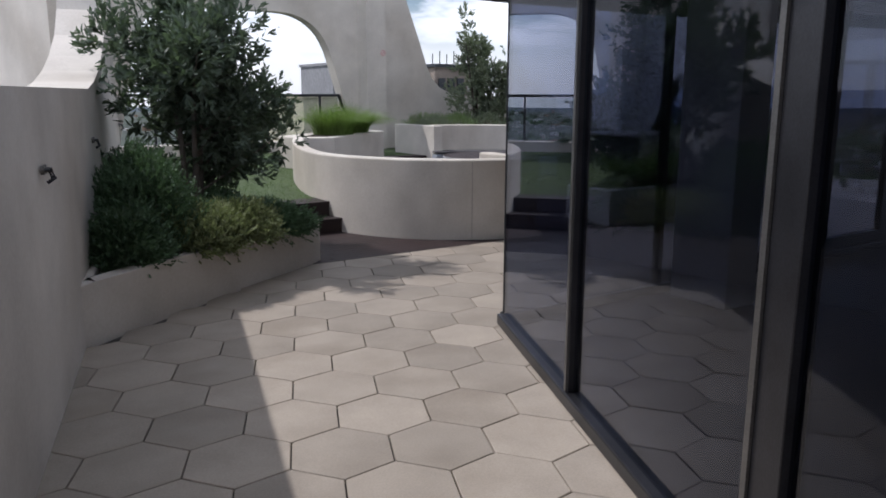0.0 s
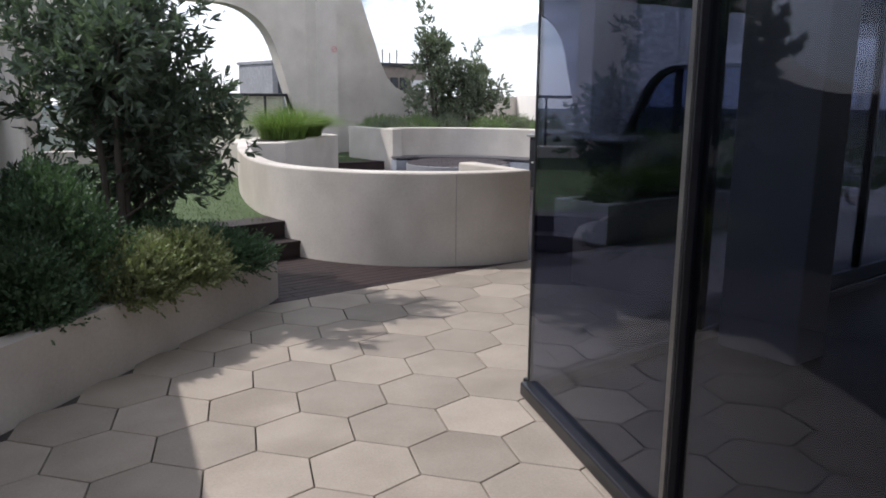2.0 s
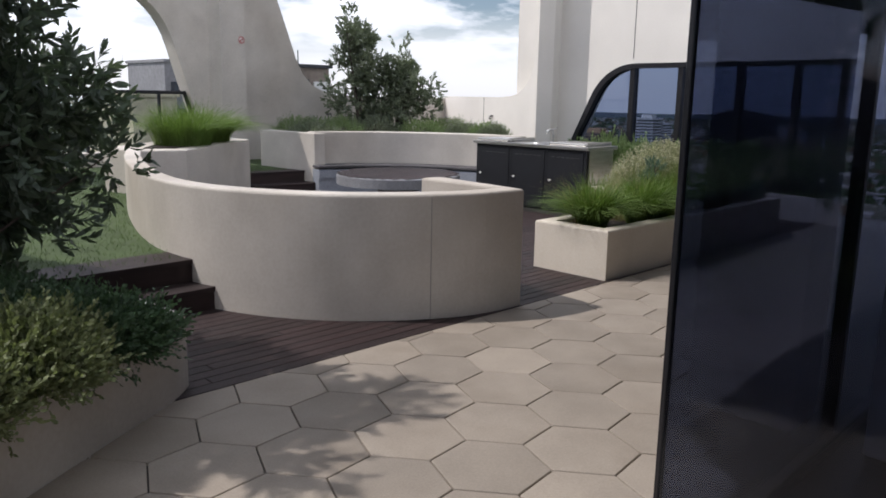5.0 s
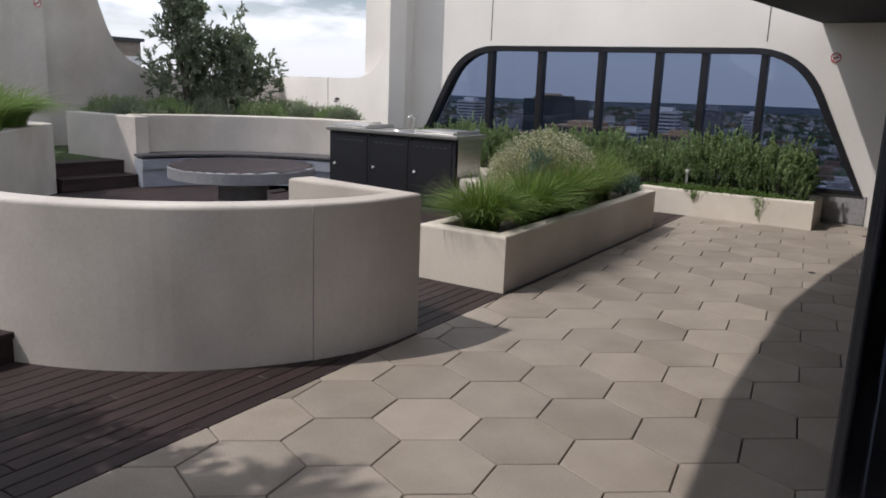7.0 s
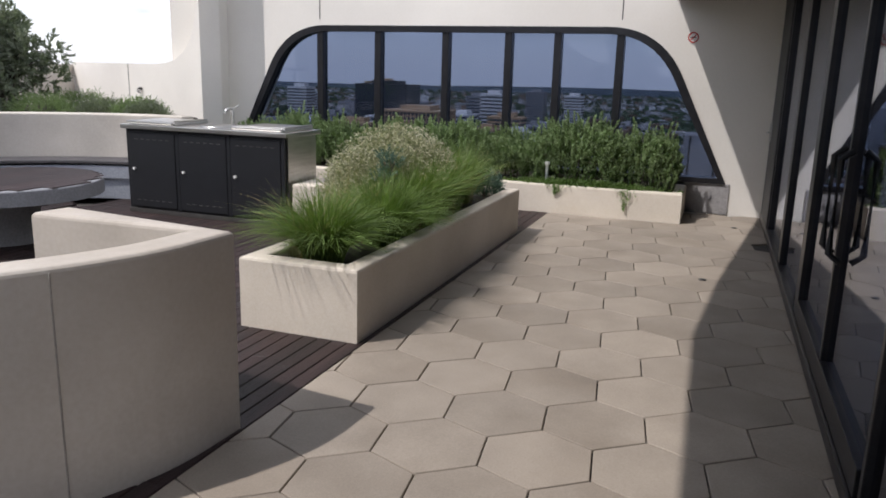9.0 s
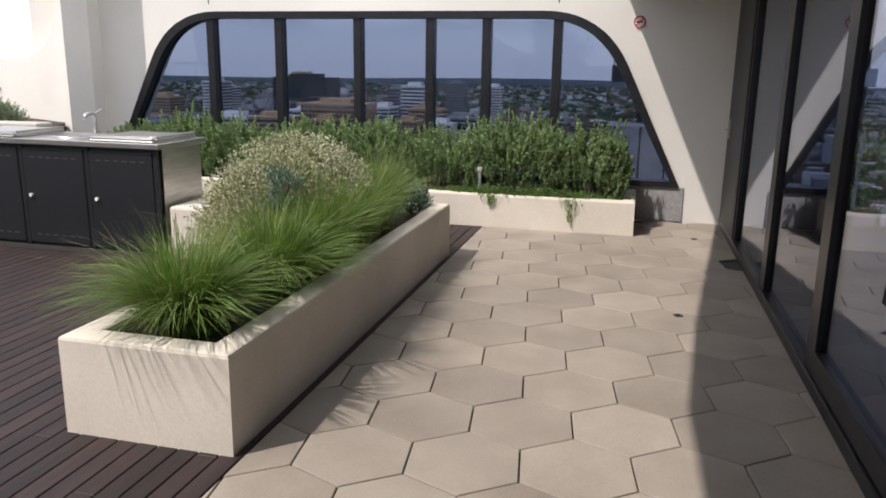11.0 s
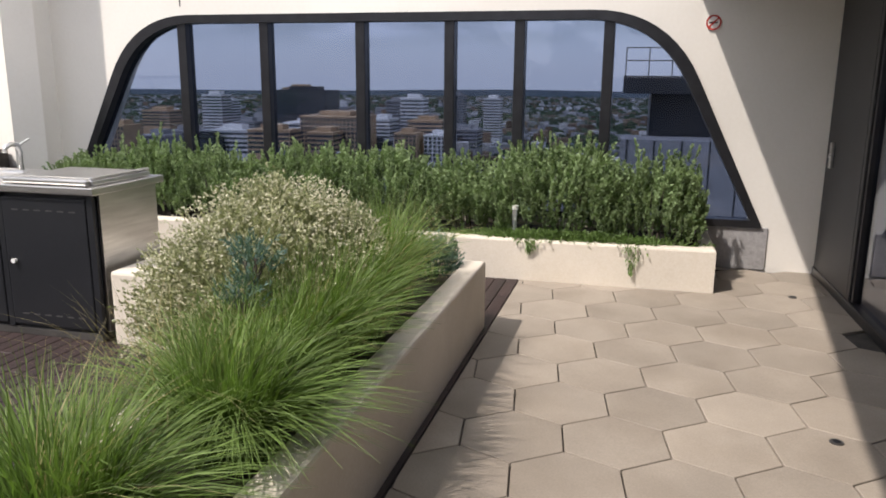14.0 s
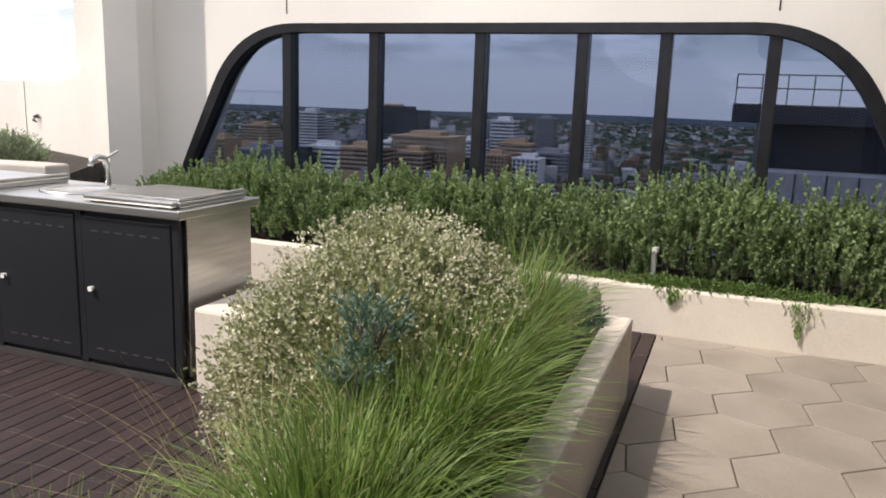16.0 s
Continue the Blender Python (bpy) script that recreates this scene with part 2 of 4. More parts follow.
def smooth_line(points, steps=6, closed=False):
    """A Catmull-Rom line through plan points."""
    p = [Vector(q) for q in points]
    n = len(p)
    out = []
    for k in range(n if closed else n - 1):
        a, b, c, d = (p[(k - 1) % n], p[k], p[(k + 1) % n], p[(k + 2) % n]) if closed else (p[max(k - 1, 0)], p[k], p[k + 1], p[min(k + 2, n - 1)])
        for s in range(steps):
            t = s / steps
            out.append(0.5 * ((2 * b) + (c - a) * t + (2 * a - 5 * b + 4 * c - d) * t * t + (3 * b - a - 3 * c + d) * t ** 3))
    if not closed:
        out.append(p[-1])
    return out


def offset_line(line, d):
    """The line moved to its left by d."""
    out = []
    for k, q in enumerate(line):
        t = line[min(k + 1, len(line) - 1)] - line[max(k - 1, 0)]
        t = t.normalized()
        out.append(Vector((q.x - t.y * d, q.y + t.x * d)))
    return out


def tube(points, r, n=8, closed=False):
    bm = bmesh.new()
    pts = [Vector(q) for q in points]
    rings = []
    for k, q in enumerate(pts):
        t = (pts[min(k + 1, len(pts) - 1)] - pts[max(k - 1, 0)]).normalized()
        side = t.cross(Vector((0, 0, 1)))
        side = side.normalized() if side.length > 1e-3 else Vector((1, 0, 0))
        up = side.cross(t)
        rings.append([bm.verts.new(q + r * (math.cos(a) * side + math.sin(a) * up)) for a in (2 * math.pi * j / n for j in range(n))])
    for a, b in zip(rings, rings[1:]):
        for j in range(n):
            bm.faces.new((a[j], a[(j + 1) % n], b[(j + 1) % n], b[j]))
    bm.faces.new(rings[0][::-1])
    bm.faces.new(rings[-1])
    return bm


def disc(centre, r, z0, z1, n=48, bevel=0.0):
    return prism([(centre[0] + r * math.cos(2 * math.pi * k / n), centre[1] + r * math.sin(2 * math.pi * k / n)) for k in range(n)], z0, z1, bevel)


def mesh_from(name, verts, faces, mat, parent=None, label=""):
    me = bpy.data.meshes.new(name)
    me.from_pydata(verts, [], faces)
    me.materials.append(mat)
    ob = new(name, me)
    if parent:
        ob.parent = parent
    if label:
        tagged(ob, label)
    return ob


def quads(count, start=0):
    return (np.arange(count * 4).reshape(-1, 4) + start).tolist()


def unit(v):
    return v / np.maximum(np.linalg.norm(v, axis=-1, keepdims=True), 1e-9)


def leaf_cards(rng, base, way, length, width):
    """One narrow bent leaf of two quads at each base, along way."""
    n = len(base)
    side = unit(np.cross(way, rng.normal(size=(n, 3))))
    nor = np.cross(side, way)
    w, l = np.reshape(width, (-1, 1)), np.reshape(length, (-1, 1))
    mid = base + way * l * 0.5 + nor * l * 0.06
    tip = base + way * l - nor * l * 0.08
    v = np.stack([base - side * w * 0.2, base + side * w * 0.2, mid + side * w * 0.5, mid - side * w * 0.5, tip + side * w * 0.12, tip - side * w * 0.12], 1).reshape(-1, 3)
    k = np.arange(n)[:, None] * 6
    f = np.concatenate([k + [[0, 1, 2, 3]], k + [[3, 2, 4, 5]]])
    return v, f.tolist()


def blades(rng, root, lean, length, width, segs=4, droop=1.0):
    """Arching grass blades: root points, sideways lean (xy), length and width."""
    n = len(root)
    t = np.linspace(0, 1, segs + 1)[None, :, None]
    l = np.reshape(length, (-1, 1, 1))
    out = lean[:, None, :] * l * (0.25 * t + 0.75 * t ** 2)
    up = np.zeros_like(out)
    s = np.linalg.norm(lean, axis=1)[:, None, None]
    up = np.concatenate([np.zeros_like(out[..., :2]), l * (t - droop * s * 0.62 * t ** 2.2)], -1)
    pts = root[:, None, :] + np.concatenate([out, np.zeros_like(out[..., :1])], -1) + up
    side = unit(np.stack([-lean[:, 1], lean[:, 0], 0.3 * rng.normal(size=n)], 1) + 1e-6)[:, None, :]
    w = np.reshape(width, (-1, 1, 1)) * (1 - 0.9 * t ** 1.5)
    a, b = pts - side * w / 2, pts + side * w / 2
    v = np.stack([a, b], 2).reshape(-1, 3)
    k = (np.arange(n) * (segs + 1) * 2)[:, None, None] + (np.arange(segs) * 2)[None, :, None]
    f = (k + np.array([0, 1, 3, 2])[None, None, :]).reshape(-1, 4)
    return v, f.tolist()


# ---- the large structure ----
S, R3 = 0.26, math.sqrt(3) / 2
TILT_A = radians(7.5)
WALL_X = 7.0          # the window wall
FACADE_Y = -1.13      # the long glass front, at its middle
DECK_Y = 1.29         # where pavers end and boards begin
LAWN_Z = 0.33


def lattice(u, v):
    x, y = S * R3 * v, S * u
    return x * math.sin(TILT_A) + y * math.cos(TILT_A), -x * math.cos(TILT_A) + y * math.sin(TILT_A)


floor = tagged(new("floor"), "beige hexagonal concrete pavers laid with open joints", "floor", kind="structure")
part("bedding", prism([(-9, -9), (7.4, -9), (7.4, DECK_Y + 0.1), (-9, DECK_Y + 0.1)], -0.25, -0.02), joint_mat, floor)
slab = prism([(-9, DECK_Y + 0.1), (9, DECK_Y + 0.1), (9, 11), (-9, 11)], -0.45, -0.08)
tagged(mesh_object("deck_base", slab, joint_mat), "dark concrete slab under the deck and lawn", "slab", kind="structure")


def arch_points(x0, x1, z0, z1, lean0, lean1, r0, r1, n=10):
    """Opening outline: leaning sides and a rounded top. x0, x1 are at the foot; lean moves each side inwards at the top."""
    pts = [(x0, z0), (x1, z0)]
    top1, top0 = x1 - lean1, x0 + lean0

    def corner(px, side):
        foot = (x1, z0) if side > 0 else (x0, z0)
        r = r1 if side > 0 else r0
        d = Vector((foot[0] - px, z0 - z1)).normalized()
        a, c = Vector((px, z1)) + d * r, Vector((px - side * r, z1))
        b = Vector((px, z1))
        q = [((1 - t) ** 2) * a + 2 * t * (1 - t) * b + t * t * c for t in (k / n for k in range(n + 1))]
        return q if side > 0 else q[::-1]

    pts += [tuple(p) for p in corner(top1, 1)] + [tuple(p) for p in corner(top0, -1)]
    return pts


# window wall, in its own frame: x along -y of the world from the corner fin to the facade
def to_window_wall(bm):
    # local (a, t, z) -> world (WALL_X + t, -a, z)
    bmesh.ops.transform(bm, matrix=Matrix(((0, 1, 0, WALL_X), (-1, 0, 0, 0), (0, 0, 1, 0), (0, 0, 0, 1))), verts=bm.verts[:])
    return bm


A0, A1 = -6.12, 0.60            # feet of the opening (a = -y)
WIN = arch_points(A0, A1, 0.36, 2.12, 0.86, 0.86, 0.62, 0.62)
wall_east = tagged(new("wall_east"), "cream concrete wall round an arched window, with panel joints", "wall", kind="structure")
JOINTS = (-4.74, -0.73)
OUT = [(-7.2, -0.3), (2.2, -0.3), (2.2, 5.2), (-7.2, 5.2)]
part("concrete_panel", to_window_wall(sheet_with_holes(OUT, [WIN], 0.34)), sunlit_concrete, wall_east)
for a in JOINTS:
    part("panel_joint", to_window_wall(box((a - 0.006, -0.003, 2.2), (a + 0.006, 0.004, 5.2))), joint_mat, wall_east)
part("sill_panel", to_window_wall(box((A1 - 0.75, -0.012, 0.0), (A1 + 0.05, 0.05, 0.36), 0.006)), concrete_dark, wall_east, "dark grey panel under the window")

window = tagged(new("window_1"), "wide arched window with dark frame and tinted panes", "window", kind="structure")
fo = arch_points(A0, A1, 0.36, 2.12, 0.86, 0.86, 0.62, 0.62)
fi = arch_points(A0 + 0.10, A1 - 0.10, 0.42, 2.045, 0.85, 0.85, 0.57, 0.57)
bm = sheet_with_holes(fo, [fi], 0.16)
bmesh.ops.translate(bm, verts=bm.verts[:], vec=(0, -0.03, 0))
part("window_frame", to_window_wall(bm), frame_metal, window)
MULL = (-4.74, -3.88, -2.93, -2.10, -1.48, -0.73)
for a in MULL:
    part("mullion", to_window_wall(box((a - 0.045, -0.01, 0.40), (a + 0.045, 0.13, 2.06), 0.006)), frame_metal, window)
cuts = [A0 + 0.02, *MULL, A1 - 0.02]


def pane_outline(a, b):
    """The part of the inner outline between two uprights."""
    n = 14
    top = []
    for k in range(n + 1):
        x = a + (b - a) * k / n
        zs = []
        loop = fi
        for i in range(len(loop)):
            (xa, za), (xb, zb) = loop[i], loop[(i + 1) % len(loop)]
            if (xa - x) * (xb - x) <= 0 and abs(xa - xb) > 1e-9:
                zs.append(za + (zb - za) * (x - xa) / (xb - xa))
        if len(zs) > 1 and max(zs) - min(zs) > 0.02:
            top.append((x, max(zs) + 0.01))
    return [(top[0][0], 0.41), (top[-1][0], 0.41)] + top[::-1]


for a, b in zip(cuts, cuts[1:]):
    pane = part("pane", to_window_wall(sheet_with_holes(pane_outline(a, b), [], 0.012)), blue_glass, window)
    pane.location.x += 0.06
    pane.visible_shadow = False

# the fin between window and parapet, and the slanting parapet
FIN = (6.40, 6.24)
fin = prism([FIN, (7.06, 6.22), (7.06, 6.40), (6.60, 6.40), (6.42, 6.30)], -0.3, 5.2)
tagged(mesh_object("wall_fin", fin, sunlit_concrete), "cream concrete fin beside the arched window", "wall", kind="structure")


def wall_between(name, p, q, outline, holes, thick, label, mat=None):
    """A wall whose face runs from p towards q; outline in metres along it and up; it thickens to the left of that way."""
    d = (Vector(q) - Vector(p)).normalized()
    bm = sheet_with_holes(outline, holes, thick)
    m = Matrix(((d.x, -d.y, 0, p[0]), (d.y, d.x, 0, p[1]), (0, 0, 1, 0), (0, 0, 0, 1)))
    bmesh.ops.transform(bm, matrix=m, verts=bm.verts[:])
    return tagged(mesh_object(name, bm, mat or concrete), label, "wall", kind="structure"), m


sweep = [(0.03, 5.2), (0.04, 2.9), (0.06, 2.5), (0.11, 2.22), (0.20, 2.0), (0.32, 1.85), (0.50, 1.72), (0.75, 1.62), (1.05, 1.57), (1.5, 1.55)]
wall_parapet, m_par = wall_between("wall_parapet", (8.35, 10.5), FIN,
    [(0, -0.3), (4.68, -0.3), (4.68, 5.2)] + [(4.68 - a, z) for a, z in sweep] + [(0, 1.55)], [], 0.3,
    "low sunlit concrete parapet sweeping up to a fin", sunlit_concrete)
NORTH_Y = 10.45
arch_n = arch_points(-2.6, 2.42, 0.55, 3.24, 0.55, 0.82, 0.9, 0.95)
rise = [(3.25, 5.2), (3.55, 4.2), (3.82, 3.5), (4.10, 2.78), (4.30, 2.22), (4.45, 1.93), (4.66, 1.72), (4.95, 1.59), (5.3, 1.53), (5.8, 1.51)]
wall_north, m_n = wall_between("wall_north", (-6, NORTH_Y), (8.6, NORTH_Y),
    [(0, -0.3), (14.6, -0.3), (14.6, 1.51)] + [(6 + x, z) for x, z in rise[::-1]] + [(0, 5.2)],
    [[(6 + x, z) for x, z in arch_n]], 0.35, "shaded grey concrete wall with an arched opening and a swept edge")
# the pillar that stands proud of it
tagged(mesh_object("pillar", prism([(2.50, NORTH_Y + 0.02), (2.62, NORTH_Y - 0.22), (3.10, NORTH_Y - 0.22), (3.20, NORTH_Y + 0.02)], -0.3, 5.2), concrete),
       "pale concrete pillar on the shaded wall", "pillar", kind="structure")

# west wall beside the start, with two large rounded openings
W0 = (-4.8, -0.32)
WD = Vector((0.236, 0.972)).normalized()


def on_west(s):
    return W0[0] + WD.x * s, W0[1] + WD.y * s


notch = [(10.78, 3.3), (10.74, 2.75), (10.55, 2.42), (10.2, 2.14), (9.7, 1.92), (9.2, 1.77), (8.7, 1.67), (8.2, 1.61), (0.3, 1.60), (0.3, 3.3)]
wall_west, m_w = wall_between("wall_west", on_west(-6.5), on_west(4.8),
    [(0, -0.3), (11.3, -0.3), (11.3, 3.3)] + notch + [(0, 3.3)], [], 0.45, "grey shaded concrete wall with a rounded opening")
# return from its end to the north wall
e = on_west(4.8)
tagged(mesh_object("wall_northwest", prism([e, (e[0] - 0.62, e[1] + 0.1), (-5.6, NORTH_Y), (-4.6, NORTH_Y + 0.1), (-4.5, NORTH_Y - 0.1), (e[0] - 0.3, e[1] + 0.9)], -0.3, 3.3), concrete),
       "grey concrete wall behind the olive tree", "wall", kind="structure")
# closing wall behind the start
p = on_west(-6.4)
tagged(mesh_object("wall_south", prism([(p[0] - 0.4, p[1] - 0.1), (p[0] + 6, p[1] - 0.1), (p[0] + 6, p[1] - 0.4), (p[0] - 0.4, p[1] - 0.4)], -0.3, 2.75), concrete),
       "plain grey concrete wall closing the walkway", "wall", kind="structure")

# ---- the glass building ----
G0 = Vector((-2.215, -1.18))
FRONT = Vector((1.0, 0.0127)).normalized()
GD = Vector((-0.395, -0.919)).normalized()
GLEN = 6.2
SOFFIT = 2.42
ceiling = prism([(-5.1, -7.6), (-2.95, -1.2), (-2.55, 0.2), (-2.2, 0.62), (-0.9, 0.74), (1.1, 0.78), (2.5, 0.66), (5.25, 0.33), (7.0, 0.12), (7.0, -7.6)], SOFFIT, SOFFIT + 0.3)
tagged(mesh_object("ceiling", ceiling, interior), "soffit over the glass front, its shade put into the colour", "ceiling", kind="structure")
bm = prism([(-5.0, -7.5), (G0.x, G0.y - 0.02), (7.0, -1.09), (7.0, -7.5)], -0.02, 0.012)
tagged(mesh_object("floor_inside", bm, interior_floor), "polished floor inside the glass front, room shade in its colour", "floor", kind="structure")
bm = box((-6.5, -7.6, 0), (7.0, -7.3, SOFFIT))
tagged(mesh_object("wall_inside", bm, interior), "wall inside the building, room shade in its colour", "wall", kind="structure")


def facade(name, start, way, stops, label, wide=()):
    """A run of tinted panes between uprights, on a sill, under a head rail."""
    th = tagged(new(name), label, "glass wall", kind="structure")
    d = Vector((way.x, way.y, 0))
    m = Matrix(((d.x, -d.y, 0, start.x), (d.y, d.x, 0, start.y), (0, 0, 1, 0), (0, 0, 0, 1)))
    L = stops[-1]
    part("sill", box((0.0, -0.055, 0), (L, 0.055, 0.075), 0.01, m), frame_metal, th)
    part("head_rail", box((0, -0.05, SOFFIT - 0.09), (L, 0.05, SOFFIT + 0.0), 0.005, m), frame_metal, th)
    for k, s in enumerate(stops):
        w = 0.085 if k in wide else 0.010 if k == 0 else 0.022
        part("mullion", box((s - w, -0.035 if k else -0.010, 0.075), (s + w, 0.035 if k else 0.010, SOFFIT - 0.09), 0.004, m), frame_metal, th)
    for a, b in zip(stops, stops[1:]):
        pane = part("pane", box((a + 0.009, -0.006, 0.07), (b - 0.02, 0.006, SOFFIT - 0.08), 0, m), dark_glass, th)
    return th, m


pier = tagged(new("interior_pier"), "pale blue-grey concrete pier inside the glass corner", "pillar", kind="structure")
part("pier_body", box((-0.68, -1.84, 0.012), (-0.34, -1.32, SOFFIT), 0.01), concrete, pier)
walkway_glass, m_g1 = facade("window_2", G0, GD, (0.0, 1.45, 3.15, 4.6, GLEN), "dark tinted glass wall beside the walkway", wide=(2,))
for s in (1.45, 3.08):
    part("edge_bead", box((s - 0.014, -0.046, 0.08), (s + 0.014, -0.0355, SOFFIT - 0.09), 0, m_g1), bead_metal, walkway_glass)
front_glass, m_g2 = facade("window_3", G0, FRONT, (0.0, 1.55, 2.54, 3.77, 5.0, 6.52, 8.07, 9.18), "dark tinted glass front with doors", wide=(4, 5))
door = part("door", box((2.60, -0.042, 0.08), (4.90, 0.042, 0.20), 0.004, m_g2), frame_metal, front_glass, "glass double door's dark bottom rail")
for a in (3.66, 3.88):
    part("handle", tube([m_g2 @ Vector(q) for q in ((a, 0.03, 0.72), (a, 0.08, 0.76), (a, 0.08, 1.20), (a, 0.03, 1.24))], 0.017), black_metal, door, "black pull handle")
jamb = part("door", box((8.10, -0.045, 0.076), (9.15, 0.048, SOFFIT - 0.092), 0.004, m_g2), door_paint, front_glass, "solid dark grey service door")
part("door_seam", box((8.16, 0.0485, 0.12), (8.172, 0.0505, SOFFIT - 0.13), 0, m_g2), black_metal, jamb)
part("lock_case", box((8.93, 0.0485, 0.90), (8.97, 0.075, 1.10), 0.006, m_g2), steel, jamb, "small steel lock")
part("lever", rod(m_g2 @ Vector((8.95, 0.07, 1.0)), m_g2 @ Vector((8.83, 0.105, 1.0)), 0.010), steel, jamb, "small steel lever")

# ---- curved wall, steps, lawn ----
outer = smooth_line([(0.13, 1.31), (-0.32, 1.36), (-0.78, 1.58), (-1.20, 1.94), (-1.50, 2.40), (-1.66, 2.90), (-1.67, 3.45), (-1.54, 4.1), (-1.31, 4.85), (-1.0, 5.7), (-0.55, 6.75)])
inner = offset_line(outer, -0.17)
RET = [(0.13, 1.31), (0.25, 2.30), (0.06, 2.33), (-0.03, 1.52)]
pts = [tuple(v) for v in outer[::-1]] + [(0.25, 2.30), (0.06, 2.33)] + [tuple(v) for v in inner[1:]]
curved = tagged(new("curved_wall"), "curved off-white rendered garden wall with rounded coping", "garden wall")
part("wall_body", prism(pts, -0.02, 0.88, 0.022), concrete, curved)
k = min(range(len(outer)), key=lambda i: (outer[i] - Vector((-0.64, 1.50))).length)
q, t = outer[k], (outer[k + 1] - outer[k - 1]).normalized()
nrm = Vector((t.y, -t.x))
nrm = nrm if nrm.y < 0 else -nrm
bm = box((-0.0022, -0.003, 0.0), (0.0022, 0.003, 0.86))
bmesh.ops.translate(bm, verts=bm.verts[:], vec=(q.x + nrm.x * 0.001, q.y + nrm.y * 0.001, 0))
part("panel_joint", bm, joint_filler, curved)

lawn_edge = [(-3.7, 3.25), (-1.72, 2.95)] + [tuple(v) for v in outer if v.y > 3.0] + [(-0.3, 6.9), (1.75, 8.2), (1.8, 8.45), (2.82, 8.32), (2.80, 9.32), (4.3, NORTH_Y), (-4.9, NORTH_Y), (-3.95, 4.3)]
lawn = tagged(new("lawn"), "mown green lawn raised above the deck", "lawn", kind="structure")
part("turf", prism(lawn_edge, -0.1, LAWN_Z), lawn_mat, lawn)


def step_run(corners, label):
    """Stained boards on two risers: each entry has its plan outline and top."""
    st = tagged(new("steps"), label, "steps", "timber steps")
    for (outline, z0, z1) in corners:
        part("tread", prism(outline, z1 - 0.035, z1, 0.004), plank_mat, st)
        part("riser", prism([(x + 0.0, y + 0.012) for x, y in outline], z0, z1 - 0.035), plank_mat, st)
    return st


step_run([([(-1.60, 2.70), (-3.6, 2.62), (-3.6, 3.0), (-1.62, 3.0)], 0.0, 0.165), ([(-1.64, 2.93), (-3.6, 2.88), (-3.6, 3.3), (-1.6, 3.3)], 0.165, 0.335)], "dark stained timber steps up to the lawn beside the curved wall")
step_run([([(1.84, 7.92), (2.85, 7.78), (2.85, 8.2), (1.84, 8.2)], 0.0, 0.165), ([(1.85, 8.20), (2.84, 8.08), (2.82, 8.4), (1.87, 8.46)], 0.165, 0.335)], "dark stained timber steps up to the lawn beside the bench wall")

# ---- planters ----
def trough(name, outline, inner_line, height, soil_z, mat, label):
    th = tagged(new(name), label, "planter", "concrete planters")
    bm = bmesh.new()
    rings = []
    for loop, z in ((outline, -0.02), (outline, height), (inner_line, height), (inner_line, soil_z - 0.1)):
        rings.append([bm.verts.new((x, y, z)) for x, y in loop])
    n = len(outline)
    for a, b in zip(rings, rings[1:]):
        for j in range(n):
            bm.faces.new((a[j], a[(j + 1) % n], b[(j + 1) % n], b[j]))
    es = [e for e in bm.edges if all(abs(v.co.z - height) < 1e-5 for v in e.verts) and len({r for r in range(4) for v in e.verts if v in rings[r]}) == 1]
    bmesh.ops.bevel(bm, geom=es, offset=0.018, segments=2, affect="EDGES", profile=0.5)
    part("trough", bm, mat, th)
    part("soil", prism(inner_line, soil_z - 0.08, soil_z), soil, th)
    return th


def rect(x0, y0, x1, y1):
    return [(x0, y0), (x1, y0), (x1, y1), (x0, y1)]


B = (1.29, 1.325, 4.88, 2.11)
planter_b = trough("planter", rect(*B), rect(B[0] + 0.13, B[1] + 0.13, B[2] - 0.13, B[3] - 0.13), 0.435, 0.36, render_cream, "long cream rendered planter full of tussock grass on the deck edge")
C = (6.12, -0.17, 6.98, 5.95)
planter_c = trough("planter", rect(*C), rect(C[0] + 0.12, C[1] + 0.12, C[2] - 0.02, C[3] - 0.05), 0.325, 0.29, render_cream, "low cream rendered planter with rosemary under the window")
front = smooth_line([(-4.78, -0.18), (-4.15, 0.28), (-3.58, 0.68), (-3.06, 1.01), (-2.62, 1.28), (-2.45, 1.44)], 4)
out_a = [tuple(v) for v in front] + [(-2.5, 2.0), (-2.9, 2.85), (-3.75, 3.0), (-4.02, 2.9)]
in_front = [tuple(v) for v in offset_line(front, 0.13)]
in_a = [(-4.64, 0.13)] + in_front[1:-1] + [(-2.62, 1.55), (-2.64, 1.98), (-3.0, 2.72), (-3.72, 2.87), (-3.92, 2.75)]
planter_a = trough("planter", out_a, in_a, 0.40, 0.34, concrete, "curved grey concrete planter with olive tree against the wall")
short = tagged(mesh_object("low_wall", box((3.98, 2.9, -0.02), (4.7, 3.38, 0.44), 0.02), render_cream), "short cream rendered block beside the barbecue", "low wall")

# planter by the curved wall's far end
e_line = [(-0.45, 6.62), (0.05, 6.45), (1.82, 8.02), (1.86, 8.75), (1.3, 8.9), (-0.6, 7.3)]
planter_e = tagged(new("planter"), "off-white rendered planter with grass between wall and steps", "planter", "concrete planters")
part("trough", prism(e_line, -0.02, 0.86, 0.02), concrete, planter_e)
part("soil", prism([(-0.3, 6.85), (0.05, 6.7), (1.3, 7.85), (1.2, 8.4), (0.6, 8.1)], 0.84, 0.872), soil, planter_e)
part("outlet_box", box((1.835, 8.25, 0.28), (1.86, 8.37, 0.36), 0.003), bead_metal, planter_e)

# ---- round seating ----
RC = Vector((2.33, 5.40))


